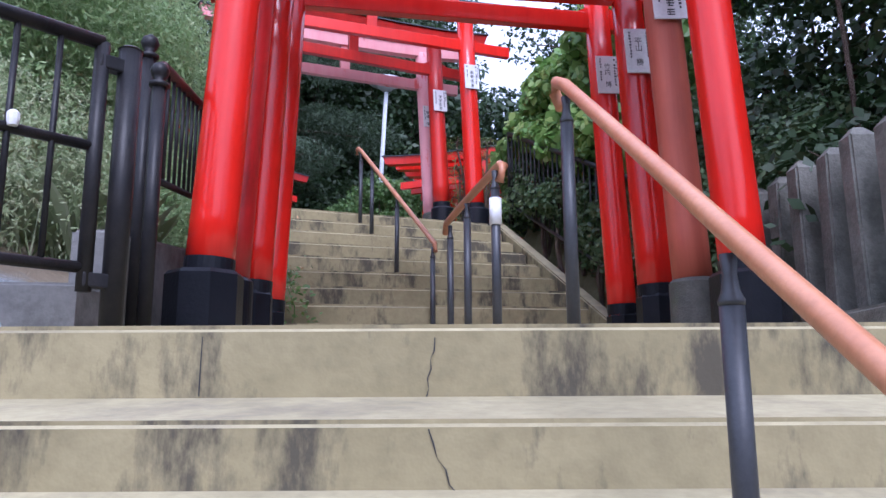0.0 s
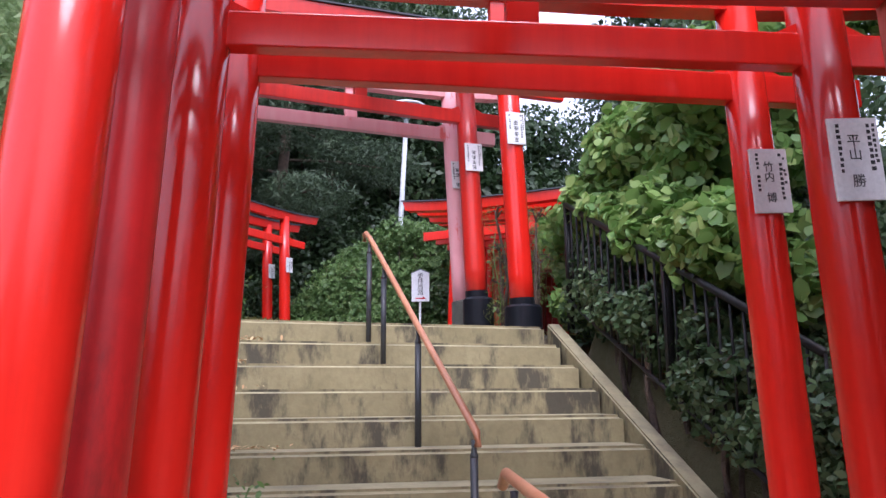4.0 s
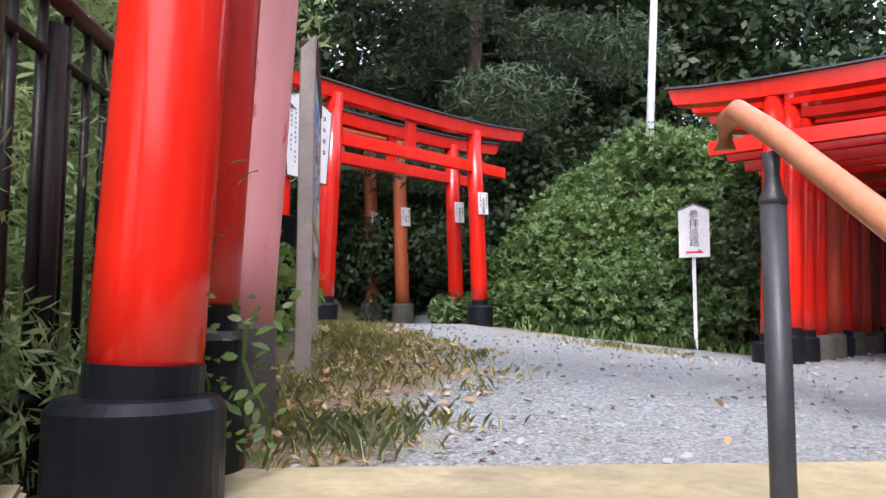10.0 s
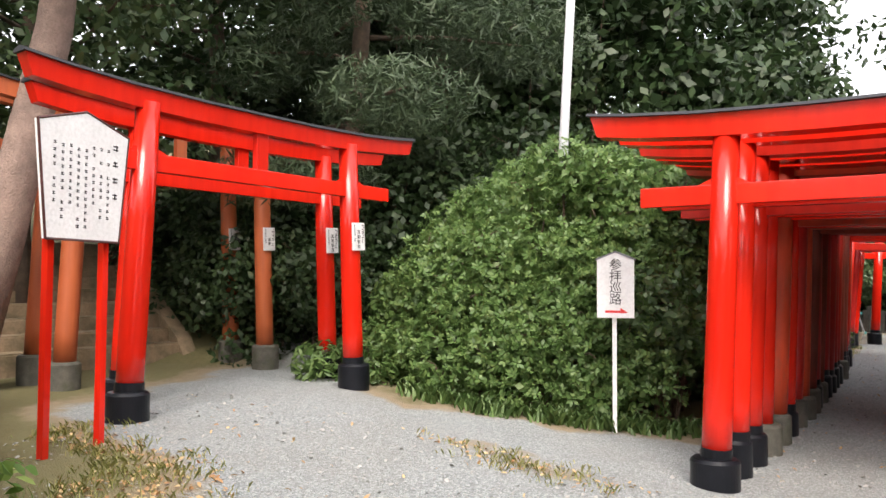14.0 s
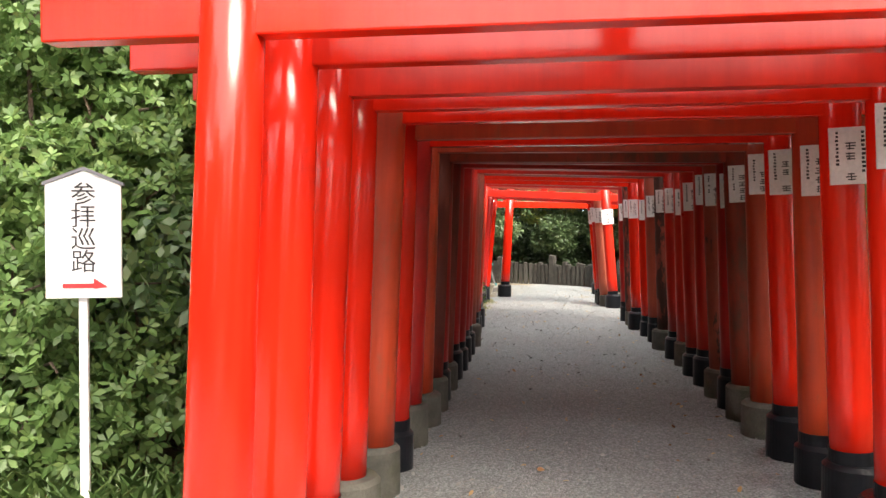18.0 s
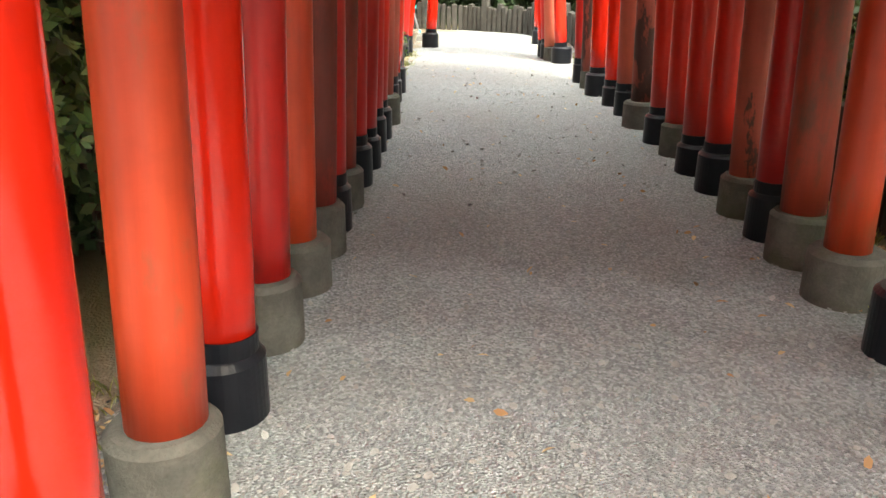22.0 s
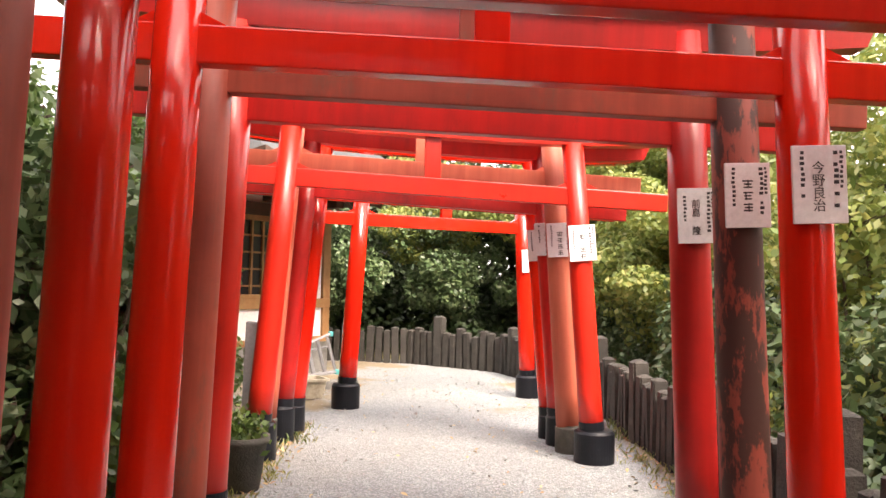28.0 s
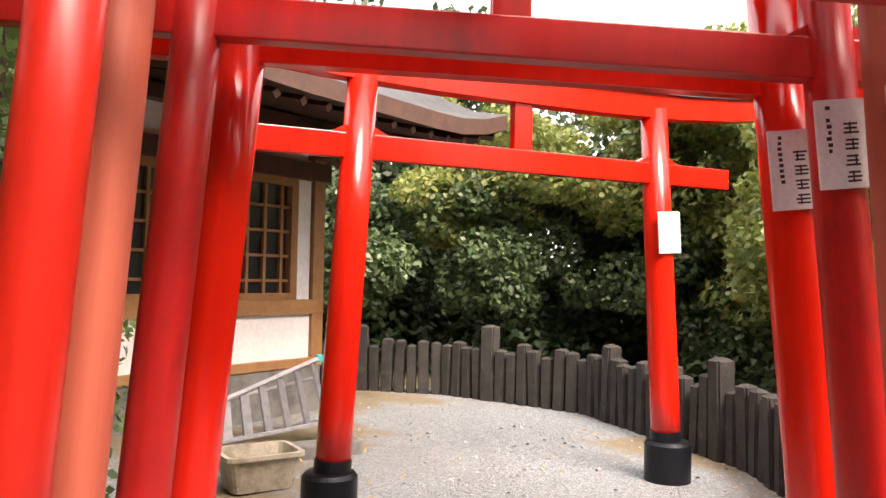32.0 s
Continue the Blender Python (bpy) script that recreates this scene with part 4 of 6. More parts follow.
# ---- weathered picket fence along the tunnel ----
fp = empty("picket_fence", (0, 0, 0), "low fence of weathered dark stone-grey pickets along the gravel", "fence")
pk = [mesh_of("picket", pillar_bm(w, h, 0.02), DARK_POST) for w, h in ((0.105, 0.55), (0.115, 0.59), (0.10, 0.52))]
fline = [(3.0, 3.05), (6.5, 2.95), (9.5, 2.72), (12.0, 2.68), (15.5, 2.72), (17.6, 2.0), (18.7, 0.6), (19.0, -1.6), (18.8, -3.4)]
fl = [tun(s, n) for s, n in fline]
dist = 0.0
k = 0
for a, b in zip(fl, fl[1:]):
    seg = (b - a).length
    while dist < seg:
        p = a.lerp(b, dist / seg)
        o = put("picket", pk[k % 3], fp)
        big = k % 11 == 5
        o.matrix_basis = pose(p.x, p.y, 3.28 + 0.02 * math.sin(k * 1.7), 1.5 * math.sin(k * 2.2), 1.5 * math.cos(k * 1.3), math.degrees(math.atan2(b.y - a.y, b.x - a.x)) + 5 * math.sin(k)) @ (Matrix.Diagonal((1.35, 1.35, 1.28, 1)) if big else Matrix.Identity(4))
        dist += 0.138
        k += 1
    dist -= seg


def bar_bm(p, q, w, d):
    m = aim_local(p, q)
    bm = box_bm(w, d, (q - p).length, (0, 0, (q - p).length / 2), 0.004)
    bmesh.ops.transform(bm, matrix=m, verts=bm.verts[:])
    return bm


# ---- signs ----
def sign_plain(name, w, h, peak, depth, foot=1.0):
    bm = bmesh.new()
    prof = [(-foot * w / 2, 0), (foot * w / 2, 0), (w / 2, h), (0, h + peak), (-w / 2, h)]
    f = [bm.verts.new((x, -depth / 2, z)) for x, z in prof]
    b = [bm.verts.new((x, depth / 2, z)) for x, z in prof]
    bm.faces.new(f)
    bm.faces.new(b[::-1])
    for i in range(5):
        bm.faces.new((f[i], b[i], b[(i + 1) % 5], f[(i + 1) % 5]))
    bmesh.ops.recalc_face_normals(bm, faces=bm.faces[:])
    return bm


sg = empty("direction_sign", (-0.885, 15.02, 3.36), "white house-shaped direction sign with black characters on a thin white post", "sign", rz=-4)
part("post", box_bm(0.036, 0.03, 1.35, (-0.01, 0.027, 0.55), 0.003), WHITE, sg)
board = part("board", sign_plain("board", 0.305, 0.485, 0.062, 0.02), WHITE, sg)
board.location.z = 0.965
part("board_edge", sweep_bm([(-0.163, 0, 1.447), (0, 0, 1.514), (0.163, 0, 1.447)], [(-0.016, 0), (0.016, 0), (0.016, 0.014), (-0.016, 0.014)]), INK_GREY, sg, "grey strip along the peaked top")
wo = put("lettering", text_mesh("lettering", "参\n拝\n巡\n路", 0.105, INK, 0.92), board)
wo.matrix_basis = pose(0.0, -0.0115, 0.295, 90, 0, 0)
ab = bmesh.new()
box_bm(0.13, 0.002, 0.020, (-0.02, -0.011, 0.052), bm=ab)
tv = [ab.verts.new(c) for c in ((0.04, -0.0116, 0.085), (0.04, -0.0116, 0.038), (0.10, -0.0116, 0.045))]
ab.faces.new(tv)
part("arrow", ab, RED_INK, board, "red arrow")

nb = empty("notice_board", (-4.04, 12.45, 3.58), "white peaked notice board with black writing on two red posts", "sign", rz=80)
for sx in (-0.33, 0.33):
    part("post", box_bm(0.045, 0.045, 1.55, (sx * 0.62, 0.04, 0.65), 0.004), RED, nb)
nboard = part("board", sign_plain("board", 0.68, 0.66, 0.10, 0.03, 0.80), WHITE, nb)
nboard.location.z = 1.27
rim = bmesh.new()
for p, q in (((-0.272, 0), (0.272, 0)), ((-0.272, 0), (-0.34, 0.66)), ((0.272, 0), (0.34, 0.66)), ((-0.34, 0.66), (0, 0.76)), ((0.34, 0.66), (0, 0.76))):
    tube_bm([(p[0], -0.012, p[1]), (q[0], -0.012, q[1])], [0.008, 0.008], 6, rim)
part("rim", rim, BROWN_RAIL, nboard, "dark red rim")
wr = bmesh.new()
rr = random.Random(5)
for c in range(9):
    cx = 0.23 - c * 0.057
    topz, n = (0.58, 5) if c == 0 else (0.56 - 0.03 * rr.random(), rr.choice((9, 11, 12)))
    sz = 0.042 if c == 0 else 0.022
    for i in range(n):
        if rr.random() < 0.12:
            continue
        z = topz - i * (0.10 if c == 0 else 0.041)
        for b_ in range(2):
            box_bm(sz * (0.7 + 0.3 * rr.random()), 0.002, sz * 0.2, (cx, -0.016, z + (b_ - 0.5) * sz * 0.5), bm=wr)
        box_bm(sz * 0.16, 0.002, sz * 0.85, (cx + (rr.random() - 0.5) * sz * 0.5, -0.016, z), bm=wr)
tagged(part("lettering", wr, INK, nboard, "columns of black characters"), kind="stuff")

mb = empty("map_board", (-2.46, 9.42, 3.42), "steel-framed map board with a pale blue area map", "sign", rz=115)
for xx in (0.0, 0.965):
    pb = box_bm(0.055, 0.064, 1.52, (xx, 0, 0.66), 0.006)
    for v in pb.verts:
        if v.co.z > 1.3 and v.co.y > 0:
            v.co.z -= 0.055
    part("post", pb, STEEL, mb)
part("top_bar", box_bm(0.909, 0.075, 0.10, (0.4825, 0, 1.37), 0.006), BROWN_RAIL, mb, "dark red-brown top bar")
part("panel", box_bm(0.909, 0.03, 0.62, (0.4825, -0.012, 1.01), 0.004), WHITE, mb)
mp, nt_, b_ = material("printed_map", (0.45, 0.62, 0.72), 0.4)
vv = coords(nt_)
nn_ = noise_tex(nt_, vv, 7, 4)
nt_.links.new(mix(nt_, ramp(nt_, nn_, [(0.42, grey(0)), (0.6, grey(1))]), (0.34, 0.55, 0.70), (0.52, 0.68, 0.76)), b_.inputs["Base Color"])
part("map", box_bm(0.60, 0.004, 0.50, (0.345, -0.030, 1.01), 0), mp, mb, "pale blue printed map")
river = sweep_bm([(0.10, -0.0335, 1.16), (0.18, -0.0335, 1.09), (0.23, -0.0335, 1.10), (0.29, -0.0335, 1.17), (0.36, -0.0335, 1.22), (0.43, -0.0335, 1.20), (0.49, -0.0335, 1.14)], [(-0.001, -0.014), (0.001, -0.014), (0.001, 0.014), (-0.001, 0.014)])
part("river", river, material("river_blue", (0.05, 0.28, 0.66), 0.4)[0], mb, "winding blue river line")
tx = bmesh.new()
for c in range(3):
    for i in range(13):
        if rr.random() < 0.2:
            continue
        box_bm(0.016, 0.002, 0.012 + 0.014 * rr.random(), (0.72 + 0.07 * c, -0.0285, 1.25 - i * 0.034), bm=tx)
for c in range(22):
    box_bm(0.07 * (0.3 + rr.random()), 0.002, 0.005 + 0.004 * rr.random(), (0.12 + 0.48 * rr.random(), -0.0335, 0.79 + 0.26 * rr.random()), bm=tx)
tagged(part("lettering", tx, INK_GREY, mb, "rows of small grey print"), kind="stuff")
ml = bmesh.new()
for c in range(5):
    box_bm(0.05 + 0.05 * rr.random(), 0.002, 0.006, (0.14 + 0.42 * rr.random(), -0.0335, 0.82 + 0.2 * rr.random()), bm=ml)
tagged(part("red_marks", ml, RED_INK, mb, "small red marks on the map"), kind="stuff")
part("lower_strip", box_bm(0.909, 0.036, 0.05, (0.4825, -0.016, 0.675), 0.004), material("cream_strip", (0.52, 0.50, 0.22), 0.5)[0], mb, "cream strip below the map")
for k in range(3):
    part("label_square", box_bm(0.19, 0.012, 0.085, (0.15 + 0.33 * k, -0.020, 0.607), 0.002), WHITE, mb, "white label below the strip")
part("lower_rail", box_bm(0.909, 0.03, 0.07, (0.4825, 0.006, 0.61), 0.004), STEEL, mb)

# leaning stake and pale rock behind the map board
stake = empty("stake", (-3.28, 10.62, 3.50), "dark weathered wooden stake leaning on the bank behind the map board", "stake")
part("stake_body", bar_bm(Vector((0, 0, -0.1)), Vector((0.13, -0.05, 0.77)), 0.11, 0.06), BLACK_BASE, stake)
rock = empty("rock", (-3.42, 10.42, 3.95), "pale flat grey rock half buried in the weedy bank", "rock", rz=25)
rk = box_bm(0.44, 0.30, 0.22, (0, 0, 0.02), 0.03)
for v in rk.verts:
    v.co.x += 0.05 * math.sin(v.co.y * 17 + v.co.z * 9)
    v.co.z += 0.35 * v.co.x + 0.03 * math.sin(v.co.x * 21)
part("rock_body", rk, PALE_ROCK, rock)


# ---- lamp post on the slope ----
LAMP_GREY = rough_mat("pale_grey_lamp_paint", (0.55, 0.57, 0.60), (0.47, 0.49, 0.52), 9, 0.45, 0.08)
lp = empty("street_lamp", (-1.45, 16.50, 3.35), "tall pale grey metal lamp post among the trees", "lamp post")
part("pole", tube_bm([(0, 0, -0.1), (0.10, 0, 2.8), (0.20, 0, 4.82)], [0.055, 0.050, 0.045], 14), LAMP_GREY, lp, smooth=True)
part("lamp_head", lathe_bm([(0.06, 0), (0.12, 0.05), (0.20, 0.12), (0.24, 0.2), (0.40, 0.22), (0.38, 0.27), (0.15, 0.33)], 20, (0.20, 0, 4.79)), LAMP_GREY, lp, "mushroom-shaped lamp head", True)

# ---- old stone steps behind the gates ----
os_ = empty("old_steps", (0, 0, 0), "old mossy earth-and-stone steps climbing behind the torii gates", "stairs", kind="structure")
ROW, ACROSS = np.array([-0.78, 0.626]), np.array([0.427, 0.904])
for k in range(9):
    c = (AL + AR) / 2 + ROW * (3.2 + 0.33 * k) - ACROSS * 0.55
    part("step", prism_bm([tuple(c - ACROSS * 1.1), tuple(c + ACROSS * 1.32), tuple(c + ACROSS * 1.32 + ROW * 0.45), tuple(c - ACROSS * 1.1 + ROW * 0.45)], 3.2, 3.70 + 0.16 * (k + 1), 0.02), STEP_EARTH, os_)
kc = (AL + AR) / 2 + ROW * 2.95 + ACROSS * 0.80
sk = sweep_bm([(*(kc + ROW * 0.05), 3.62), (*(kc + ROW * 0.3), 3.86), (*(kc + ROW * 3.2), 5.28)], [(-0.09, -0.6), (0.09, -0.6), (0.09, 0.06), (-0.09, 0.06)])
part("kerb", sk, STEP_EARTH, os_, "sloping mossy kerb beside the old steps")


# ---- vegetation ----
def quad_cloud(name, P, N, size, mat, rs, aspect=0.55, fine=False):
    """Leaves: one small folded blade at each point P, facing about N."""
    n = len(P)
    N = N / np.maximum(np.linalg.norm(N, axis=1, keepdims=True), 1e-6)
    t = rs.normal(size=(n, 3))
    t -= (t * N).sum(1, keepdims=True) * N
    t /= np.linalg.norm(t, axis=1, keepdims=True)
    b = np.cross(N, t)
    s = (size * (0.65 + 0.7 * rs.random(n)))[:, None]
    k = 6 if fine else 4
    v = np.empty((n, k, 3), np.float32)
    if fine:
        w = s * aspect * 0.5
        v[:, 0] = P - t * s * 0.5
        v[:, 1] = P - t * s * 0.18 + b * w * 0.9 + N * s * 0.05
        v[:, 2] = P + t * s * 0.2 + b * w * 0.85 + N * s * 0.03
        v[:, 3] = P + t * s * 0.55 - N * s * 0.12
        v[:, 4] = P + t * s * 0.2 - b * w * 0.85 + N * s * 0.03
        v[:, 5] = P - t * s * 0.18 - b * w * 0.9 + N * s * 0.05
    else:
        v[:, 0] = P - t * s * 0.5
        v[:, 1] = P + b * s * aspect * 0.5 - N * s * 0.08
        v[:, 2] = P + t * s * 0.5 - N * s * 0.12
        v[:, 3] = P - b * s * aspect * 0.5 - N * s * 0.08
    me = bpy.data.meshes.new(name)
    me.vertices.add(n * k)
    me.vertices.foreach_set("co", v.reshape(-1))
    me.loops.add(n * k)
    me.loops.foreach_set("vertex_index", np.arange(n * k, dtype=np.int32))
    me.polygons.add(n)
    me.polygons.foreach_set("loop_start", np.arange(0, n * k, k, dtype=np.int32))
    me.update(calc_edges=True)
    me.materials.append(mat)
    return me


def rosette_cloud(name, P, N, size, mat, rs, leaves=6, aspect=0.5):
    """Whorls of leaves that spread from each point P about its axis N."""
    n = len(P)
    N = N / np.maximum(np.linalg.norm(N, axis=1, keepdims=True), 1e-6)
    t = rs.normal(size=(n, 3))
    t -= (t * N).sum(1, keepdims=True) * N
    t /= np.linalg.norm(t, axis=1, keepdims=True)
    b = np.cross(N, t)
    v = np.empty((n, leaves, 4, 3), np.float32)
    for k in range(leaves):
        a = 2 * math.pi * k / leaves + 0.5 * (rs.random(n) - 0.5)
        d = np.cos(a)[:, None] * t + np.sin(a)[:, None] * b
        w = np.cross(N, d)
        ln = (size * (0.7 + 0.6 * rs.random(n)))[:, None]
        lift = (0.15 + 0.55 * rs.random(n))[:, None]
        v[:, k, 0] = P + d * ln * 0.08
        v[:, k, 1] = P + (d + N * lift) * ln * 0.55 + w * ln * aspect * 0.5
        v[:, k, 2] = P + (d + N * lift * 0.8) * ln
        v[:, k, 3] = P + (d + N * lift) * ln * 0.55 - w * ln * aspect * 0.5
    m = n * leaves
    me = bpy.data.meshes.new(name)
    me.vertices.add(m * 4)
    me.vertices.foreach_set("co", v.reshape(-1))
    me.loops.add(m * 4)
    me.loops.foreach_set("vertex_index", np.arange(m * 4, dtype=np.int32))
    me.polygons.add(m)
    me.polygons.foreach_set("loop_start", np.arange(0, m * 4, 4, dtype=np.int32))
    me.update(calc_edges=True)
    me.materials.append(mat)
    return me


def blob_points(rs, centers, radii, counts, flat=0.8, shell=0.55):
    P, N = [], []
    for c, r, k in zip(centers, radii, counts):
        d = rs.normal(size=(k, 3))
        d /= np.linalg.norm(d, axis=1, keepdims=True)
        rad = r * (shell + (1 - shell) * rs.random(k) ** 0.6) * (1 + 0.12 * np.sin(d[:, 0] * 7 + c[0]) * np.cos(d[:, 1] * 6))
        p = d * rad[:, None]
        p[:, 2] *= flat
        P.append(p + c)
        N.append(d * 0.8 + rs.normal(size=(k, 3)) * 0.8 + np.array([0, 0, 0.5]))
    return np.concatenate(P), np.concatenate(N)


def limb_bm(a, b, r0, r1, bm, seg=8, wob=0.1, rs=None):
    a, b = Vector(a), Vector(b)
    m = a.lerp(b, 0.5) + Vector((wob * (rs.random() - 0.5), wob * (rs.random() - 0.5), 0.05))
    return tube_bm([a, m, b], [r0, (r0 + r1) / 2, r1], seg, bm)


def tree(x, y, h, crown, leaf, nleaf, mat, seed, label, trunk_mat=BARK, low=0.35, spread=1.0, trunk_r=0.14, lean=(0, 0), z=None, flat=0.75, droop=False, aspect=0.55):
    rs = np.random.RandomState(seed)
    z = float(height(x, y)) - 0.1 if z is None else z
    top = empty("tree", (x, y, z), label, "tree")
    bm = bmesh.new()
    ctrl = [Vector((lean[0] * t * h + 0.12 * math.sin(seed + 5 * t), lean[1] * t * h + 0.12 * math.cos(seed * 2 + 4 * t), t * h * 0.9)) for t in (0, 0.2, 0.45, 0.7, 1.0)]
    tube_bm(ctrl, [trunk_r * 1.25, trunk_r, trunk_r * 0.8, trunk_r * 0.55, trunk_r * 0.2], 12, bm)
    cs, rr_, ks = [], [], []
    nb_ = 26
    for i in range(nb_):
        t = low + (1 - low) * (i + 0.5) / nb_
        ang = i * 2.4 + seed
        base = ctrl[0].lerp(ctrl[-1], t)
        wid = crown * spread * (1.15 - 0.75 * abs(t - 0.55) / 0.6) * (0.55 + 0.5 * rs.rand())
        tip = base + Vector((math.cos(ang) * wid, math.sin(ang) * wid, (-0.1 if droop else 0.18) * wid))
        limb_bm(base, tip, trunk_r * 0.42 * (1.1 - t), 0.012, bm, 6, 0.3, rs)
        for f, q in ((1.0, 0.42), (0.66, 0.36)):
            p = base.lerp(tip, f)
            cs.append(np.array(p) + rs.normal(size=3) * 0.12)
            rr_.append(crown * q * (0.6 + 0.5 * rs.rand()))
            ks.append(0)
    vol = np.array(rr_) ** 2
    ks = np.maximum((nleaf * vol / vol.sum()).astype(int), 4)
    part("trunk", bm, trunk_mat, top, smooth=True)
    P, N = blob_points(rs, cs, rr_, ks, flat)
    put("crown", quad_cloud("crown", P, N, leaf, mat, rs, aspect), top)
    return top


def hedge(name, pts, radii, leaf, nleaf, mat, seed, label, category="bush", kind="", flat=0.85, stems=True, aspect=0.6, fine=True, inner=True, whorl=0):
    rs = np.random.RandomState(seed)
    pts = [np.array(p, float) for p in pts]
    c = sum(pts) / len(pts)
    gz = float(height(c[0], c[1]))
    top = empty(name, (c[0], c[1], gz), label, category, kind=kind)
    loc = [p - np.array([c[0], c[1], gz]) for p in pts]
    vol = np.array(radii) ** 2
    ks = np.maximum((nleaf * vol / vol.sum()).astype(int), 10)
    P, N = blob_points(rs, loc, radii, ks, flat, 0.72)
    Pi, Ni = blob_points(rs, loc, [q * 0.72 for q in radii], np.maximum(ks // 5, 6), flat, 0.3)
    if inner:
        put("inner_foliage", quad_cloud("inner_foliage", Pi, Ni, leaf * 1.3, mat, rs, 0.7), top)
    if whorl:
        P, N = P[::whorl], N[::whorl]
        put("foliage", rosette_cloud("foliage", P, N, leaf, mat, rs, whorl, aspect), top)
    else:
        put("foliage", quad_cloud("foliage", P, N, leaf, mat, rs, aspect, fine), top)
    if stems:
        bm = bmesh.new()
        for p, r in zip(loc, radii):
            g = float(height(p[0] + c[0], p[1] + c[1])) - gz
            limb_bm((p[0] * 0.9, p[1] * 0.9, g - 0.1), (p[0], p[1], p[2]), 0.022, 0.012, bm, 6, 0.2, rs)
            for j in range(4):
                d = rs.normal(size=3)
                d[2] = abs(d[2])
                d /= np.linalg.norm(d)
                limb_bm(p, p + d * r * 0.8, 0.012, 0.005, bm, 5, 0.1, rs)
        tagged(part("branchwork", bm, BARK, top), kind="stuff")
    return top


rs0 = np.random.RandomState(3)
# the large clipped shrub between the two rows of gates
pts, rad = [], []
for k in range(44):
    fx, fy = rs0.rand(), rs0.rand()
    x = -2.95 + 3.0 * fx
    y = 16.42 + 1.7 * fy - 0.1 * fx
    hmax = 4.55 + 1.15 * math.sin(math.pi * min(0.12 + 0.68 * fx, 0.62)) * (0.75 + 0.3 * fy)
    pts.append((x, y, 3.5 + (hmax - 3.5) * rs0.rand() ** 0.5))
    rad.append(0.5 + 0.25 * rs0.rand())
for k in range(54):
    fx, fz = (k + 0.5) / 54, rs0.rand()
    z = 3.62 + fz * (1.2 + 0.9 * smooth(fx / 0.6))
    pts.append((-2.8 + 2.7 * fx, 15.92 - 0.45 * math.sin(math.pi * fx) + 0.42 * (z - 3.62) * (0.6 + 0.4 * fz), z))
    rad.append(0.33 + 0.14 * rs0.rand())
for dx, dy, dz in ((0, 0, 0), (0.35, 0.1, -0.12), (-0.3, 0.1, -0.2), (0.75, 0.2, -0.15), (1.1, 0.3, -0.3)):
    pts.append((-1.35 + dx, 16.05 + dy, 5.72 + dz))
    rad.append(0.42)
hedge("shrub", pts, rad, 0.060, 150000, LEAF_BUSH, 21, "large dense green shrub between the rows of torii", whorl=6, aspect=0.48)
# ivy-covered bank right of the upper steps
pts, rad = [], []
for k in range(64):
    t = rs0.rand()
    y = 4.9 + 4.6 * t
    x0 = np.interp(y, [5, 8.6, 9.6], [1.78, 0.98, 1.2])
    off = 0.12 + 1.4 * rs0.rand() ** 1.3
    zb = float(np.interp(y, [5, 8.6, 9.6], [2.0, 3.3, 3.4]))
    pts.append((x0 + off, y, zb + 0.05 + off * 0.9 * rs0.rand() + 0.5 * rs0.rand()))
    rad.append(0.30 + 0.2 * rs0.rand())
for k in range(34):
    y = 5.2 + 3.6 * (k + rs0.rand()) / 34
    pts.append((np.interp(y, [5, 8.6, 9.6], [1.66, 0.88, 1.1]) - 0.02 + 0.22 * rs0.rand(), y, float(np.interp(y, [5, 8.6], [1.95, 3.3])) + 0.05 + 0.55 * rs0.rand()))
    rad.append(0.17 + 0.08 * rs0.rand())
hedge("ivy_hedge", pts, rad, 0.058, 90000, LEAF_IVY, 31, "dark ivy and shrubs spilling over the stair fence", "hedge", fine=False)
pts, rad = [], []
for k in range(46):
    u_, off = rs0.rand(), rs0.rand() ** 1.4
    top_z = 4.55 + 0.55 * u_ + 0.75 * off
    pts.append((0.98 + 0.62 * u_ + 1.1 * off, 9.8 - 2.9 * u_, 3.9 + (top_z - 3.9) * rs0.rand() ** 0.5))
    rad.append(0.26 + 0.16 * rs0.rand())
for k in range(30):
    y = 5.9 + 3.0 * (k + rs0.rand()) / 30
    pts.append((np.interp(y, [5, 8.6, 9.6], [1.70, 0.86, 1.0]) + 0.05 + 0.35 * rs0.rand(), y, float(np.interp(y, [5, 8.6], [2.75, 4.25])) + 0.35 * rs0.rand()))
    rad.append(0.2 + 0.1 * rs0.rand())
for k in range(20):
    pts.append((0.85 + 0.9 * rs0.rand(), 8.8 + 1.1 * rs0.rand(), 3.4 + 1.0 * rs0.rand()))
    rad.append(0.22 + 0.12 * rs0.rand())
hedge("vine_shrub", pts, rad, 0.10, 26000, LEAF_VINE, 32, "bright green broad-leaved vine draped over the bank", "vine", aspect=0.85, stems=False)
pts = [(2.6 + 2.4 * rs0.rand(), 2.0 + 4.5 * rs0.rand(), 2.2 + 3.2 * rs0.rand()) for k in range(44)]
hedge("dark_shrub", pts, [0.6 + 0.3 * rs0.rand() for _ in pts], 0.10, 32000, LEAF_DARK, 33, "dark glossy evergreen shrubs behind the stone pillars", "bush", fine=False)
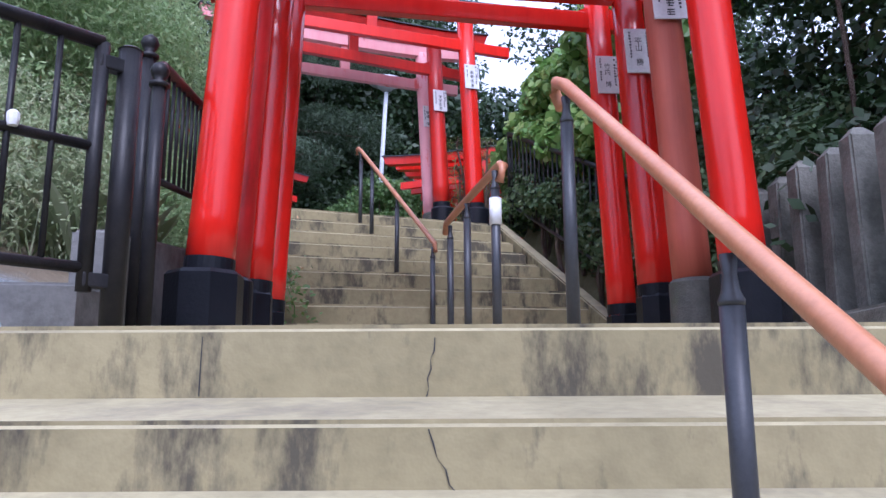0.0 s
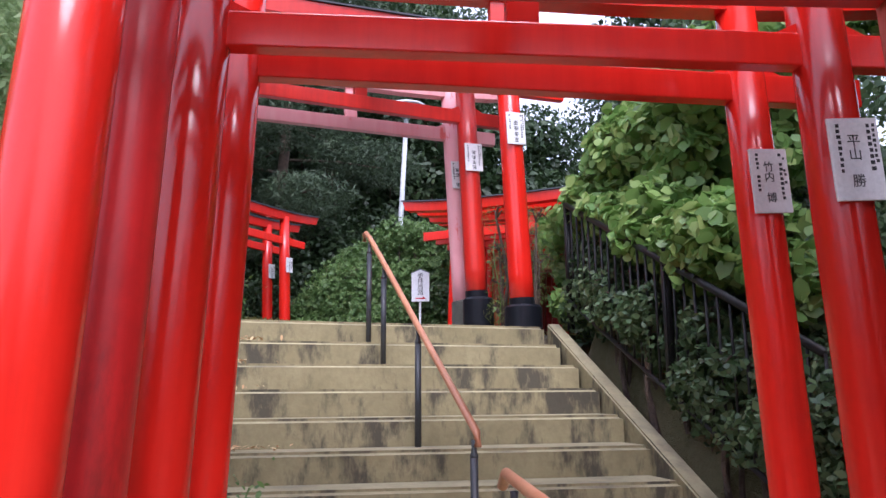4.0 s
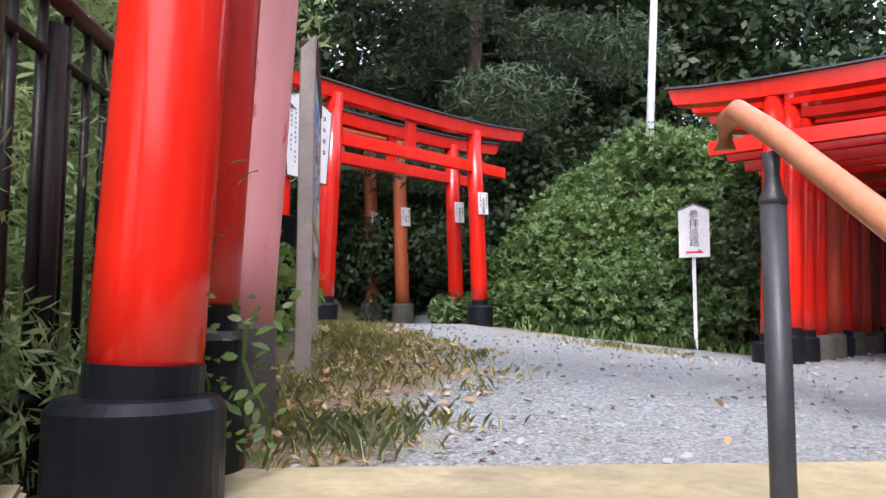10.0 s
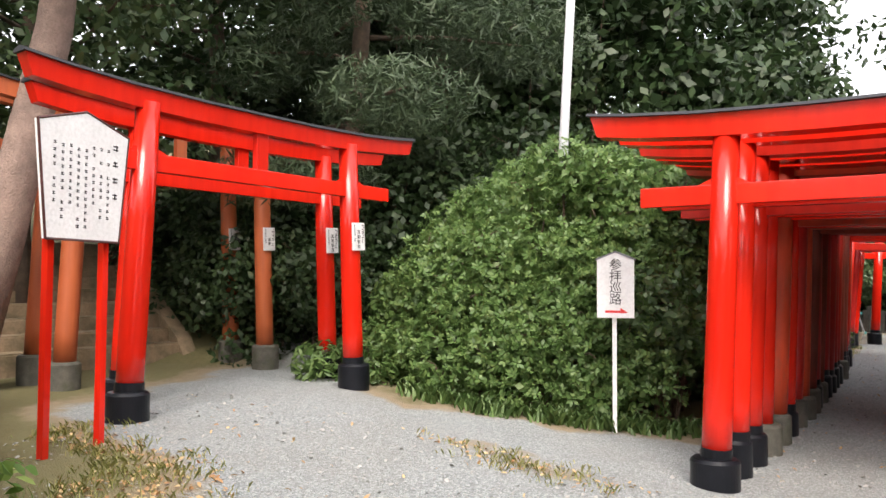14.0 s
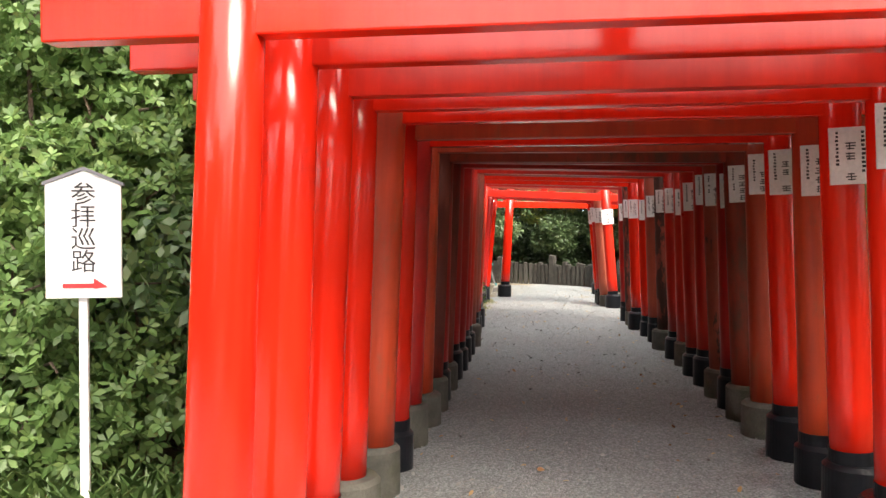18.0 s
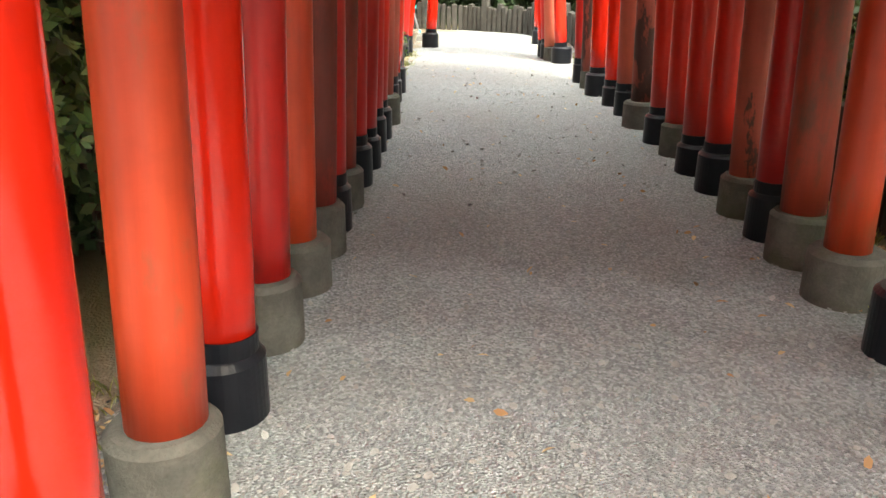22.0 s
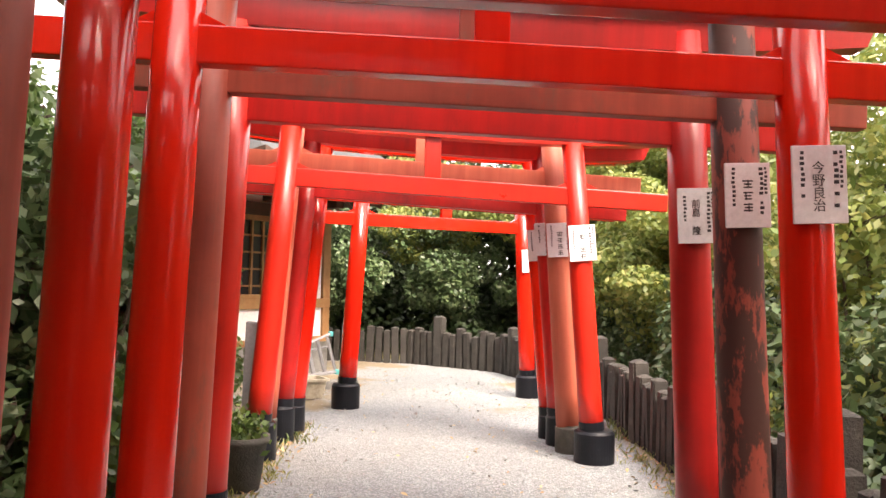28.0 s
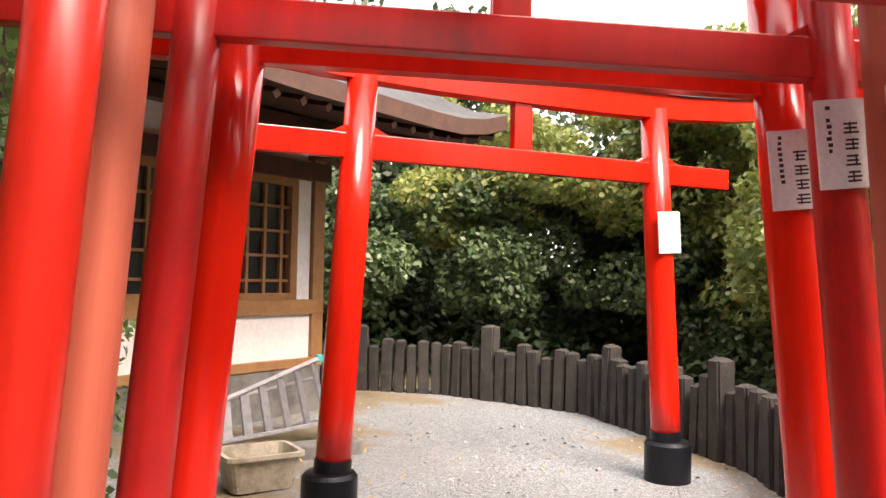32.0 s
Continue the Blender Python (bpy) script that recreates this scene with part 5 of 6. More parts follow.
# weeds and saplings on the left bank
pts = [(-2.0 - 1.8 * rs0.rand(), 3.0 + 4.0 * rs0.rand(), 0) for k in range(80)]
pts = [(x - 0.35 * max(0.0, y - 5.2), y, 0) for x, y, _ in pts]
pts = [(x - 0.2, y, float(height(x - 0.2, y)) + 0.08 + 0.7 * rs0.rand()) for x, y, _ in pts]
hedge("weed_bank", pts, [0.3 + 0.2 * rs0.rand() for _ in pts], 0.045, 56000, GRASS_PALE, 34, "tall pale green weeds and grass on the bank", "weeds", aspect=0.25, inner=False, stems=False, fine=False)
pts = [(-3.8 - 2.4 * rs0.rand(), 4.5 + 4.8 * rs0.rand(), 0) for k in range(30)]
pts = [(x, y, float(height(x, y)) + 0.6 + 1.2 * rs0.rand()) for x, y, _ in pts]
pts += [(-3.0 - 1.8 * rs0.rand(), 5.6 + 4.2 * rs0.rand(), 0) for k in range(44)]
pts = [(x, y, z if z else float(height(x, y)) + 0.4 + 2.2 * rs0.rand()) for x, y, z in pts]
hedge("bamboo_grass", pts, [0.55 + 0.3 * rs0.rand() for _ in pts], 0.08, 90000, LEAF_SAGE, 35, "feathery light green undergrowth on the slope", "undergrowth", aspect=0.26, inner=False, fine=False, stems=False)
pts = [(-2.75 - 1.3 * rs0.rand(), 6.2 + 2.9 * rs0.rand(), 0) for k in range(40)]
pts = [(x - 0.3 * max(0.0, 7.5 - y), y, float(height(x, y)) + 0.2 + 1.7 * rs0.rand() ** 1.3) for x, y, _ in pts]
for k in range(36):
    y = 5.3 + 2.8 * (k + rs0.rand()) / 36
    x = -1.46 - 0.37 * (y - 5.45) - 0.35 - 0.6 * rs0.rand()
    pts.append((x, y, float(height(x, y)) + 0.05 + 0.35 * rs0.rand()))
hedge("feathery_shrub", pts, [0.26 + 0.18 * rs0.rand() for _ in pts], 0.056, 70000, LEAF_SAGE, 50, "feathery pale green bush behind the stair fence", "bush", aspect=0.25, inner=False, fine=False, stems=False)
pts = [(-2.2 - 0.35 * rs0.rand() - 0.3 * f, 7.45 + 1.2 * f, 3.45 + 0.75 * rs0.rand() ** 1.3) for f in rs0.rand(40)]
hedge("fence_weeds", pts, [0.13 + 0.1 * rs0.rand() for _ in pts], 0.045, 15000, LEAF_SAGE, 55, "feathery pale green weeds growing through the fence", "weeds", aspect=0.2, inner=False, fine=False, stems=False)
pts = [(0.18 + 0.42 * rs0.rand(), 9.0 + 0.45 * rs0.rand(), 3.45 + 1.05 * rs0.rand()) for k in range(20)]
hedge("wispy_weeds", pts, [0.12 + 0.08 * rs0.rand() for _ in pts], 0.038, 5200, LEAF_YELLOW, 56, "tall wispy yellowing weeds beside the torii base", "weeds", aspect=0.14, inner=False, fine=False)
# left of the map board
pts = [(-3.5 - 1.1 * rs0.rand(), 8.8 + 2.0 * rs0.rand(), 0) for k in range(24)]
pts = [(x, y, float(height(x, y)) + 0.05 + 0.25 * rs0.rand()) for x, y, _ in pts]
hedge("low_undergrowth", pts, [0.18 + 0.12 * rs0.rand() for _ in pts], 0.06, 9000, LEAF_BUSH, 36, "low leafy undergrowth behind the map board", "undergrowth", aspect=0.4)
pts = []
for k in range(46):
    y = 9.9 + 3.2 * rs0.rand()
    x = -2.55 - 0.85 * (y - 9.9) - 0.35 - 0.9 * rs0.rand()
    pts.append((x, y, float(height(x, y)) + 0.1 + 1.5 * rs0.rand() ** 1.4))
hedge("bank_weeds", pts, [0.22 + 0.16 * rs0.rand() for _ in pts], 0.05, 24000, LEAF_BUSH, 49, "loose light green weeds and saplings on the bank", "weeds", aspect=0.35, inner=False, fine=False)
pts = [(-2.95 - 0.75 * rs0.rand(), 8.9 + 1.9 * rs0.rand(), 0) for k in range(40)]
pts = [(x, y, float(height(x, y)) + 0.02 + 0.42 * rs0.rand() ** 1.5) for x, y, _ in pts]
hedge("broad_weeds", pts, [0.14 + 0.10 * rs0.rand() for _ in pts], 0.07, 4200, LEAF_VINE, 57, "broad-leaved green weeds and ivy covering the bank", "weeds", aspect=0.75, inner=False, stems=False)
lf = empty("log_fence", (-6.6, 14.6, 4.2), "rustic brown log rail beside the old steps", "fence")
for dx, dy, dz in ((0, 0, 0.0), (-1.1, 0.5, 0.5), (-2.2, 1.0, 1.0)):
    part("post", tube_bm([(dx, dy, dz - 0.4), (dx + 0.02, dy, dz + 1.75)], [0.085, 0.075], 10), BARK, lf, smooth=True)
for zz in (1.1, 1.62):
    part("rail", tube_bm([(0.5, -0.2, zz - 0.2), (-1.1, 0.45, zz + 0.5), (-2.5, 1.05, zz + 1.1)], [0.06, 0.065, 0.06], 10), BARK, lf, smooth=True)
# behind the old gates
pts = [(-3.9 - 2.0 * rs0.rand(), 17.1 + 1.6 * rs0.rand(), 3.7 + 1.3 * rs0.rand()) for k in range(26)]
pts += [(-5.5 - 2.0 * rs0.rand(), 17.7 + 1.8 * rs0.rand(), 3.9 + 1.8 * rs0.rand()) for k in range(22)]
hedge("dark_shrub", pts, [0.5 + 0.3 * rs0.rand() for _ in pts], 0.09, 40000, LEAF_DARK, 37, "dark evergreen undergrowth beside the old steps", "bush", fine=False)
pts = [(-3.9 + 1.2 * rs0.rand(), 15.9 + 0.7 * rs0.rand(), 3.75) for k in range(8)]
hedge("fern_patch", pts, [0.26 + 0.1 * rs0.rand() for _ in pts], 0.10, 3500, LEAF_BUSH, 38, "ferns and grass tufts at the foot of the shrub", "fern", aspect=0.25)
# left flank of the tunnel
pts = []
for k in range(60):
    s = 2.5 + 10.0 * rs0.rand()
    p = tun(s, -0.8 - (1.5 if s > 3.4 else 0.25) * rs0.rand())
    pts.append((p.x, p.y, 3.6 + (2.0 if s < 7 else 1.35) * rs0.rand()))
pts += [tuple(tun(1.8 + 6.5 * rs0.rand(), -0.85 - 0.5 * rs0.rand(), 3.5 + 2.3 * rs0.rand())) for k in range(46)]
hedge("dark_shrub", pts, [0.36 + 0.2 * rs0.rand() for _ in pts], 0.085, 66000, LEAF_IVY, 39, "dense dark shrubs pressing against the torii posts", "hedge", fine=False)
# right of the tunnel, beyond the pickets
pts = []
for k in range(60):
    s = 3.0 + 15 * rs0.rand()
    n = 4.0 + 2.6 * rs0.rand()
    p = tun(s, n)
    pts.append((p.x, p.y, 3.0 + 2.8 * rs0.rand() + 0.1 * n))
hedge("maple_shrub", pts, [0.6 + 0.3 * rs0.rand() for _ in pts], 0.085, 52000, LEAF_YELLOW, 40, "yellow-green maple foliage beyond the picket fence", "bush", fine=False)
pts = []
for k in range(70):
    s = 20.2 + 2.6 * rs0.rand()
    p = tun(s, -4.5 + 11.0 * rs0.rand())
    pts.append((p.x, p.y, 3.15 + 2.75 * rs0.rand() ** 1.2))
hedge("dark_shrub", pts, [0.7 + 0.3 * rs0.rand() for _ in pts], 0.13, 60000, LEAF_DARK, 41, "dark dense hedge behind the fence at the path's end", "hedge", fine=False, stems=False)
pts = [tuple(tun(19.0 + 1.2 * rs0.rand(), 0.3 + 4.4 * rs0.rand(), 5.0 + 1.6 * rs0.rand())) for k in range(30)]
pts += [tuple(tun(17.3 + 2.4 * rs0.rand(), 2.9 + 3.8 * rs0.rand(), 4.95 + 1.9 * rs0.rand())) for k in range(34)]
pts += [tuple(tun(15.3 + 2.6 * rs0.rand(), 3.3 + 1.6 * rs0.rand(), 4.2 + 2.0 * rs0.rand())) for k in range(26)]
shade = [tuple(tun(19.2 + 0.8 * rs0.rand(), -1.2 + 6.2 * rs0.rand(), 4.2 + 1.5 * rs0.rand())) for k in range(34)]
hedge("leafy_hedge", shade, [0.28 + 0.2 * rs0.rand() for _ in shade], 0.085, 15000, LEAF_IVY, 58, "mid-green leafy branches in front of the dark hedge", "hedge", stems=False, fine=False)
hedge("cherry_foliage", pts, [0.3 + 0.25 * rs0.rand() for _ in pts], 0.085, 52000, LEAF_YELLOW, 42, "yellowing leafy branches over the dark hedge", "tree", stems=False, flat=0.6, fine=False)

pts = [(-6.0 + 6.0 * rs0.rand(), 18.3 + 2.2 * rs0.rand(), 4.2 + 2.2 * rs0.rand()) for k in range(50)]
hedge("dark_shrub", pts, [0.7 + 0.35 * rs0.rand() for _ in pts], 0.12, 32000, LEAF_DARK, 43, "dark evergreen thicket on the rising hill", "thicket", fine=False)
pts = [tuple(tun(6.5 + 13.5 * rs0.rand(), 3.7 + 1.2 * rs0.rand(), 2.9 + 1.5 * rs0.rand())) for k in range(46)]
hedge("dark_shrub", pts, [0.55 + 0.25 * rs0.rand() for _ in pts], 0.095, 32000, LEAF_IVY, 44, "dark leafy thicket below the picket fence", "thicket", fine=False)


def far_woods():
    """A broken belt of trees that closes the horizon."""
    rs = np.random.RandomState(77)
    cs, rr_ = [], []
    for k in range(170):
        a = 2 * math.pi * (k + rs.rand()) / 170
        d = 27 + 9 * rs.rand()
        x, y = 1 + d * math.cos(a), 14 + d * math.sin(a)
        cs.append(np.array((x, y, 0.2 + 6.0 * rs.rand() + (2.5 if y > 20 and x < 4 else 0))))
        rr_.append(2.2 + 1.4 * rs.rand())
    P, N = blob_points(rs, cs, rr_, [330] * len(cs), 0.85, 0.5)
    ob = new("far_woods", quad_cloud("far_woods", P, N, 0.62, LEAF_DARK, rs, 0.7))
    return tagged(ob, "belt of distant dark woods around the shrine hill", "woods", kind="stuff")


far_woods()

# woods
SPOTS = [(-6.8, 19.5, 11, 2.6), (-3.6, 21.5, 12, 2.8), (-2.2, 22.6, 11, 2.7), (-1.4, 24.8, 12, 2.9), (-9.5, 15.5, 11, 2.6), (-9.0, 22.5, 13, 3.0), (-1.6, 27.5, 13, 3.0), (-5.0, 26.0, 14, 3.2), (-11.0, 12.0, 9, 2.3),
         (6.4, 4.2, 8.5, 2.2), (8.0, 9.0, 9.5, 2.4), (13.5, 11.0, 9, 2.4), (15.0, 17.0, 9, 2.4), (16.2, 24.5, 10, 2.6), (-1.0, 31.0, 13, 3.0), (-12.5, 19.0, 13, 3.0), (-6.0, 31.5, 14, 3.2),
         (6.0, 0.5, 8, 2.2), (-13.0, 6.5, 8, 2.1), ]
protos = [tree(0, 0, 11, 2.7, 0.18, 11000, LEAF_DARK, 51, "tall dark evergreen tree on the wooded hill", low=0.22, z=-0.1),
          tree(0, 0, 11, 2.7, 0.17, 11000, LEAF_DARK, 52, "tall evergreen tree with layered dark foliage", low=0.28, z=-0.1, flat=0.6),
          tree(0, 0, 10, 2.6, 0.16, 10000, LEAF_IVY, 53, "broadleaf tree with mid-green crown", low=0.25, z=-0.1)]
for k, (x, y, h, cr) in enumerate(SPOTS):
    pr = protos[k % 3]
    m = pose(x, y, float(height(x, y)) - 0.15, 0, 0, 71 * k)
    if k < 3:
        pr.matrix_basis = m
    else:
        copy_thing(pr, m)
tree(-4.2, 18.6, 11, 2.5, 0.17, 60000, LEAF_CONIFER, 61, "conifer with soft drooping feathery boughs", low=0.2, flat=0.45, droop=True, aspect=0.12)
tree(-7.7, 16.6, 9, 2.3, 0.14, 12000, LEAF_IVY, 73, "broadleaf tree beside the old stone steps", low=0.25)
tree(5.7, 18.4, 7.8, 2.0, 0.12, 9000, LEAF_DARK, 74, "dark evergreen tree leaning over the tunnel of gates", low=0.45, lean=(-0.2, 0.04))
tree(3.95, 15.2, 8.5, 2.2, 0.12, 15000, LEAF_DARK, 71, "dark evergreen tree beyond the tunnel of gates", low=0.42)
tree(4.3, 12.3, 7.0, 1.7, 0.12, 11000, LEAF_IVY, 72, "dark broadleaf tree on the bank above the vines", low=0.35)
tree(-6.45, 14.25, 8, 1.6, 0.11, 8000, LEAF_IVY, 62, "leaning tree with smooth pale pinkish bark", BARK_PALE, low=0.5, trunk_r=0.19, lean=(0.18, -0.02))
tree(10.2, 23.6, 5.6, 1.9, 0.10, 16000, LEAF_YELLOW, 63, "maple with yellow-green leaves beyond the fence", low=0.2, flat=0.5)
tree(9.0, 18.0, 5.6, 1.9, 0.10, 15000, LEAF_YELLOW, 64, "maple with light green leaves beside the tunnel", low=0.25, flat=0.5)
tree(11.6, 28.9, 6, 2.0, 0.10, 15000, LEAF_YELLOW, 65, "leafy yellow-green tree behind the fence", low=0.25, flat=0.5)
tree(12.2, 32.0, 5.6, 2.2, 0.15, 14000, LEAF_IVY, 67, "broadleaf tree rising behind the fence", low=0.3)
tree(8.2, 35.0, 6.0, 2.4, 0.2, 12000, LEAF_DARK, 68, "dark tree far behind the hall", low=0.2)
tree(4.2, 5.9, 6.0, 1.6, 0.11, 12000, LEAF_IVY, 66, "dark broadleaf tree above the stair bank", low=0.35)


# ---- shrine hall at the path's end ----
hall = empty("shrine_hall", (4.84, 29.48, 3.3), "timber-framed shrine hall with white plaster and a curved hipped roof", "building", rz=32)
part("foundation", box_bm(2.6, 3.9, 0.46, (-0.26, 1.88, 0.20), 0.02), GREY_WALL, hall, "low concrete footing")
part("wall_lower", box_bm(2.3, 0.08, 0.47, (-0.20, 0.0, 0.67), 0.0), PLASTER, hall, "white plaster below the rail")
part("wall_side", box_bm(0.08, 3.5, 2.2, (0.96, 1.82, 1.54), 0.0), PLASTER, hall)
part("wall_back", box_bm(2.3, 0.08, 2.2, (-0.20, 3.6, 1.54), 0.0), PLASTER, hall)
part("wall_end", box_bm(0.08, 3.5, 2.2, (-1.36, 1.82, 1.54), 0.0), PLASTER, hall)
part("corner_post", box_bm(0.14, 0.14, 2.24, (0.98, -0.01, 1.55), 0.008), TIMBER, hall)
part("corner_post", box_bm(0.14, 0.14, 2.24, (-1.36, -0.01, 1.55), 0.008), TIMBER, hall)
part("rail_beam", box_bm(2.46, 0.13, 0.13, (-0.18, -0.02, 0.965), 0.006), TIMBER, hall)
part("sill_beam", box_bm(2.46, 0.13, 0.08, (-0.18, -0.02, 0.46), 0.006), TIMBER, hall)
part("head_beam", box_bm(2.6, 0.15, 0.17, (-0.18, -0.01, 2.21), 0.006), TIMBER_DARK, hall)
part("wall_upper", box_bm(0.17, 0.08, 1.1, (0.815, 0.0, 1.58), 0.0), PLASTER, hall, "narrow white plaster strip beside the window")
part("frieze", box_bm(2.3, 0.06, 0.34, (-0.20, 0.01, 2.46), 0.0), PLASTER, hall, "white plaster band under the eaves")
part("eave_beam", box_bm(2.7, 0.15, 0.12, (-0.18, -0.06, 2.62), 0.006), TIMBER_DARK, hall)
for k in range(3):
    part("bracket_block", box_bm(0.16, 0.34, 0.16, (0.95 - 1.1 * k, -0.16, 2.40), 0.02), TIMBER_DARK, hall, "carved dark bracket")
part("window_frame", box_bm(0.08, 0.10, 1.1, (0.69, -0.01, 1.58), 0.004), TIMBER, hall)
part("window_frame", box_bm(2.0, 0.10, 0.07, (-0.30, -0.01, 2.09), 0.004), TIMBER, hall)
part("window_frame", box_bm(2.0, 0.10, 0.06, (-0.30, -0.01, 1.06), 0.004), TIMBER, hall)
glass, gnt, gb = material("dark_window_glass", (0.03, 0.032, 0.035), 0.12)
part("pane", box_bm(1.95, 0.02, 1.0, (-0.30, 0.02, 1.57), 0.0), glass, hall, "dark glass behind the lattice")
for k in range(10):
    part("lattice_bar", box_bm(0.03, 0.035, 0.98, (0.56 - 0.19 * k, -0.015, 1.57), 0.0), TIMBER, hall)
for k in range(4):
    part("lattice_bar", box_bm(1.94, 0.03, 0.024, (-0.30, -0.012, 1.20 + 0.22 * k), 0.0), TIMBER, hall)

# hipped roof with upswept corners
RX0, RX1, RY0, RY1 = -1.75, 1.62, -1.72, 4.6


def roof_ring(x0, x1, y0, y1, z, sweep, n=10):
    """Points round a rectangle, raised towards its corners."""
    out = []
    for (ax, ay), (bx, by) in (((x0, y0), (x1, y0)), ((x1, y0), (x1, y1)), ((x1, y1), (x0, y1)), ((x0, y1), (x0, y0))):
        for i in range(n):
            f = i / n
            lift = sweep * max(0.0, (abs(2 * f - 1) - 0.45) / 0.55) ** 2
            out.append((ax + (bx - ax) * f, ay + (by - ay) * f, z + lift))
    return out


rf = bmesh.new()
profile = [roof_ring(-1.4, 1.02, -0.08, 3.6, 2.80, 0.0), roof_ring(RX0, RX1, RY0, RY1, 2.40, 0.16), roof_ring(RX0, RX1, RY0, RY1, 2.53, 0.16)]
for f in (0.12, 0.3, 0.52, 0.76, 1.0):
    profile.append(roof_ring(RX0 + 1.45 * f, RX1 - 1.45 * f, RY0 + 2.0 * f, RY1 - 2.0 * f, 2.53 + 1.9 * f ** 1.5, 0.16 * (1 - f) ** 3))
rings = [[rf.verts.new(c) for c in ring] for ring in profile]
for a, b in zip(rings, rings[1:]):
    for j in range(40):
        rf.faces.new((a[j], a[(j + 1) % 40], b[(j + 1) % 40], b[j]))
rf.faces.new(rings[-1])
bmesh.ops.recalc_face_normals(rf, faces=rf.faces[:])
roof = part("roof", rf, COPPER_ROOF, hall, "grey sheet roof with upswept corners")
roof.data.materials.append(TIMBER_DARK)
for f in roof.data.polygons:
    if f.normal.z < 0.1:
        f.material_index = 1
part("roof_ridge", box_bm(0.36, 2.5, 0.34, (-0.06, 1.44, 4.52), 0.02), TIMBER_DARK, hall)
for k in range(15):
    x = RX0 + 0.12 + 0.223 * k
    lift = 0.16 * max(0.0, (abs(2 * (x - RX0) / (RX1 - RX0) - 1) - 0.45) / 0.55) ** 2
    part("rafter", tube_bm([(x, RY0 + 0.06, 2.36 + lift), (min(max(x, -1.35), 1.0), -0.1, 2.74)], [0.034, 0.034], 4), TIMBER_DARK, hall)
for k in range(20):
    y = RY0 + 0.3 + 0.28 * k
    lift = 0.16 * max(0.0, (abs(2 * (y - RY0) / (RY1 - RY0) - 1) - 0.45) / 0.55) ** 2
    part("rafter", tube_bm([(RX1 - 0.06, y, 2.36 + lift), (1.04, min(max(y, -0.05), 3.5), 2.74)], [0.034, 0.034], 4), TIMBER_DARK, hall)

# step ladder lying on its side on a kerb stone, tub
LADDER = rough_mat("dull_ladder_metal", (0.30, 0.30, 0.31), (0.20, 0.20, 0.21), 14, 0.45, 0.1, metal=0.4)
TEAL = material("teal_plastic", (0.05, 0.32, 0.33), 0.45)[0]
lad = empty("ladder", (4.68, 28.48, 3.3), "aluminium step ladder lying on its side before the hall", "ladder")
la, lb_, lc, ld = (Vector(c) for c in ((0, 0, 0.06), (0.86, 0.22, 0.13), (0.04, 0.12, 0.33), (0.82, 0.40, 0.60)))


part("rail", bar_bm(la, lb_, 0.03, 0.07), LADDER, lad)
part("rail", bar_bm(lc, ld, 0.03, 0.07), LADDER, lad)
back = Vector((0.02, 0.20, -0.02))
part("back_rail", bar_bm(la + back, lb_ + back, 0.025, 0.05), LADDER, lad)
part("back_rail", bar_bm(lc + back + Vector((-0.05, 0, -0.02)), ld + back + Vector((0, 0, -0.16)), 0.025, 0.05), LADDER, lad)
for k in range(6):
    f = 0.05 + 0.175 * k
    part("rung", bar_bm(lc.lerp(ld, f), la.lerp(lb_, min(f + 0.06, 1.0)), 0.075, 0.022), LADDER, lad)
for p in (la, lb_, lc, ld):
    part("end_cap", box_bm(0.05, 0.08, 0.06, p, 0.006), TEAL, lad, "teal plastic end cap")
ks = empty("kerb_stone", (5.28, 28.16, 3.3), "long grey kerb stone on the gravel before the hall", "kerb stone", rz=8)
part("stone", box_bm(0.75, 0.16, 0.12, (0, 0, 0.04), 0.02), GREY_WALL, ks)
tub = empty("plastic_tub", (4.84, 27.50, 3.305), "dirty cream rectangular plastic tub on the gravel", "tub", rz=10)


def tub_ring(w, d, z, c=0.05):
    return [(sx * (w / 2 - c) + c * math.cos(a), sy * (d / 2 - c) + c * math.sin(a), z) for sx, sy, a0 in ((1, 1, 0), (-1, 1, 90), (-1, -1, 180), (1, -1, 270)) for a in (radians(a0), radians(a0 + 30), radians(a0 + 60), radians(a0 + 90))]


tb = bmesh.new()
rings = [[tb.verts.new(c) for c in tub_ring(w, d, z)] for w, d, z in ((0.36, 0.26, 0), (0.43, 0.33, 0.19), (0.47, 0.37, 0.19), (0.47, 0.37, 0.215), (0.415, 0.315, 0.215), (0.35, 0.25, 0.03))]
for a, b in zip(rings, rings[1:]):
    for j in range(16):
        tb.faces.new((a[j], a[(j + 1) % 16], b[(j + 1) % 16], b[j]))
tb.faces.new(rings[0][::-1])
tb.faces.new(rings[-1])
bmesh.ops.recalc_face_normals(tb, faces=tb.faces[:])
part("bowl", tb, PLASTIC, tub)
part("silt", box_bm(0.35, 0.25, 0.05, (0, 0, 0.06), 0.0), TREAD_STONE, tub, "brown silt in the tub")
pot = empty("flower_pot", (3.62, 24.0, 3.3), "weathered grey flower pot with a small green plant", "flower pot")
part("pot_body", lathe_bm([(0.11, 0), (0.15, 0.28), (0.17, 0.29), (0.17, 0.33), (0.145, 0.33), (0.13, 0.27)], 20), STONE_BASE, pot, smooth=True)
rsx = np.random.RandomState(9)
P = rsx.normal(size=(260, 3)) * np.array([0.07, 0.07, 0.05]) + np.array([0, 0, 0.38])
tagged(put("plant", quad_cloud("plant", P, rsx.normal(size=(260, 3)), 0.06, LEAF_BRIGHT, rsx), pot), kind="stuff")

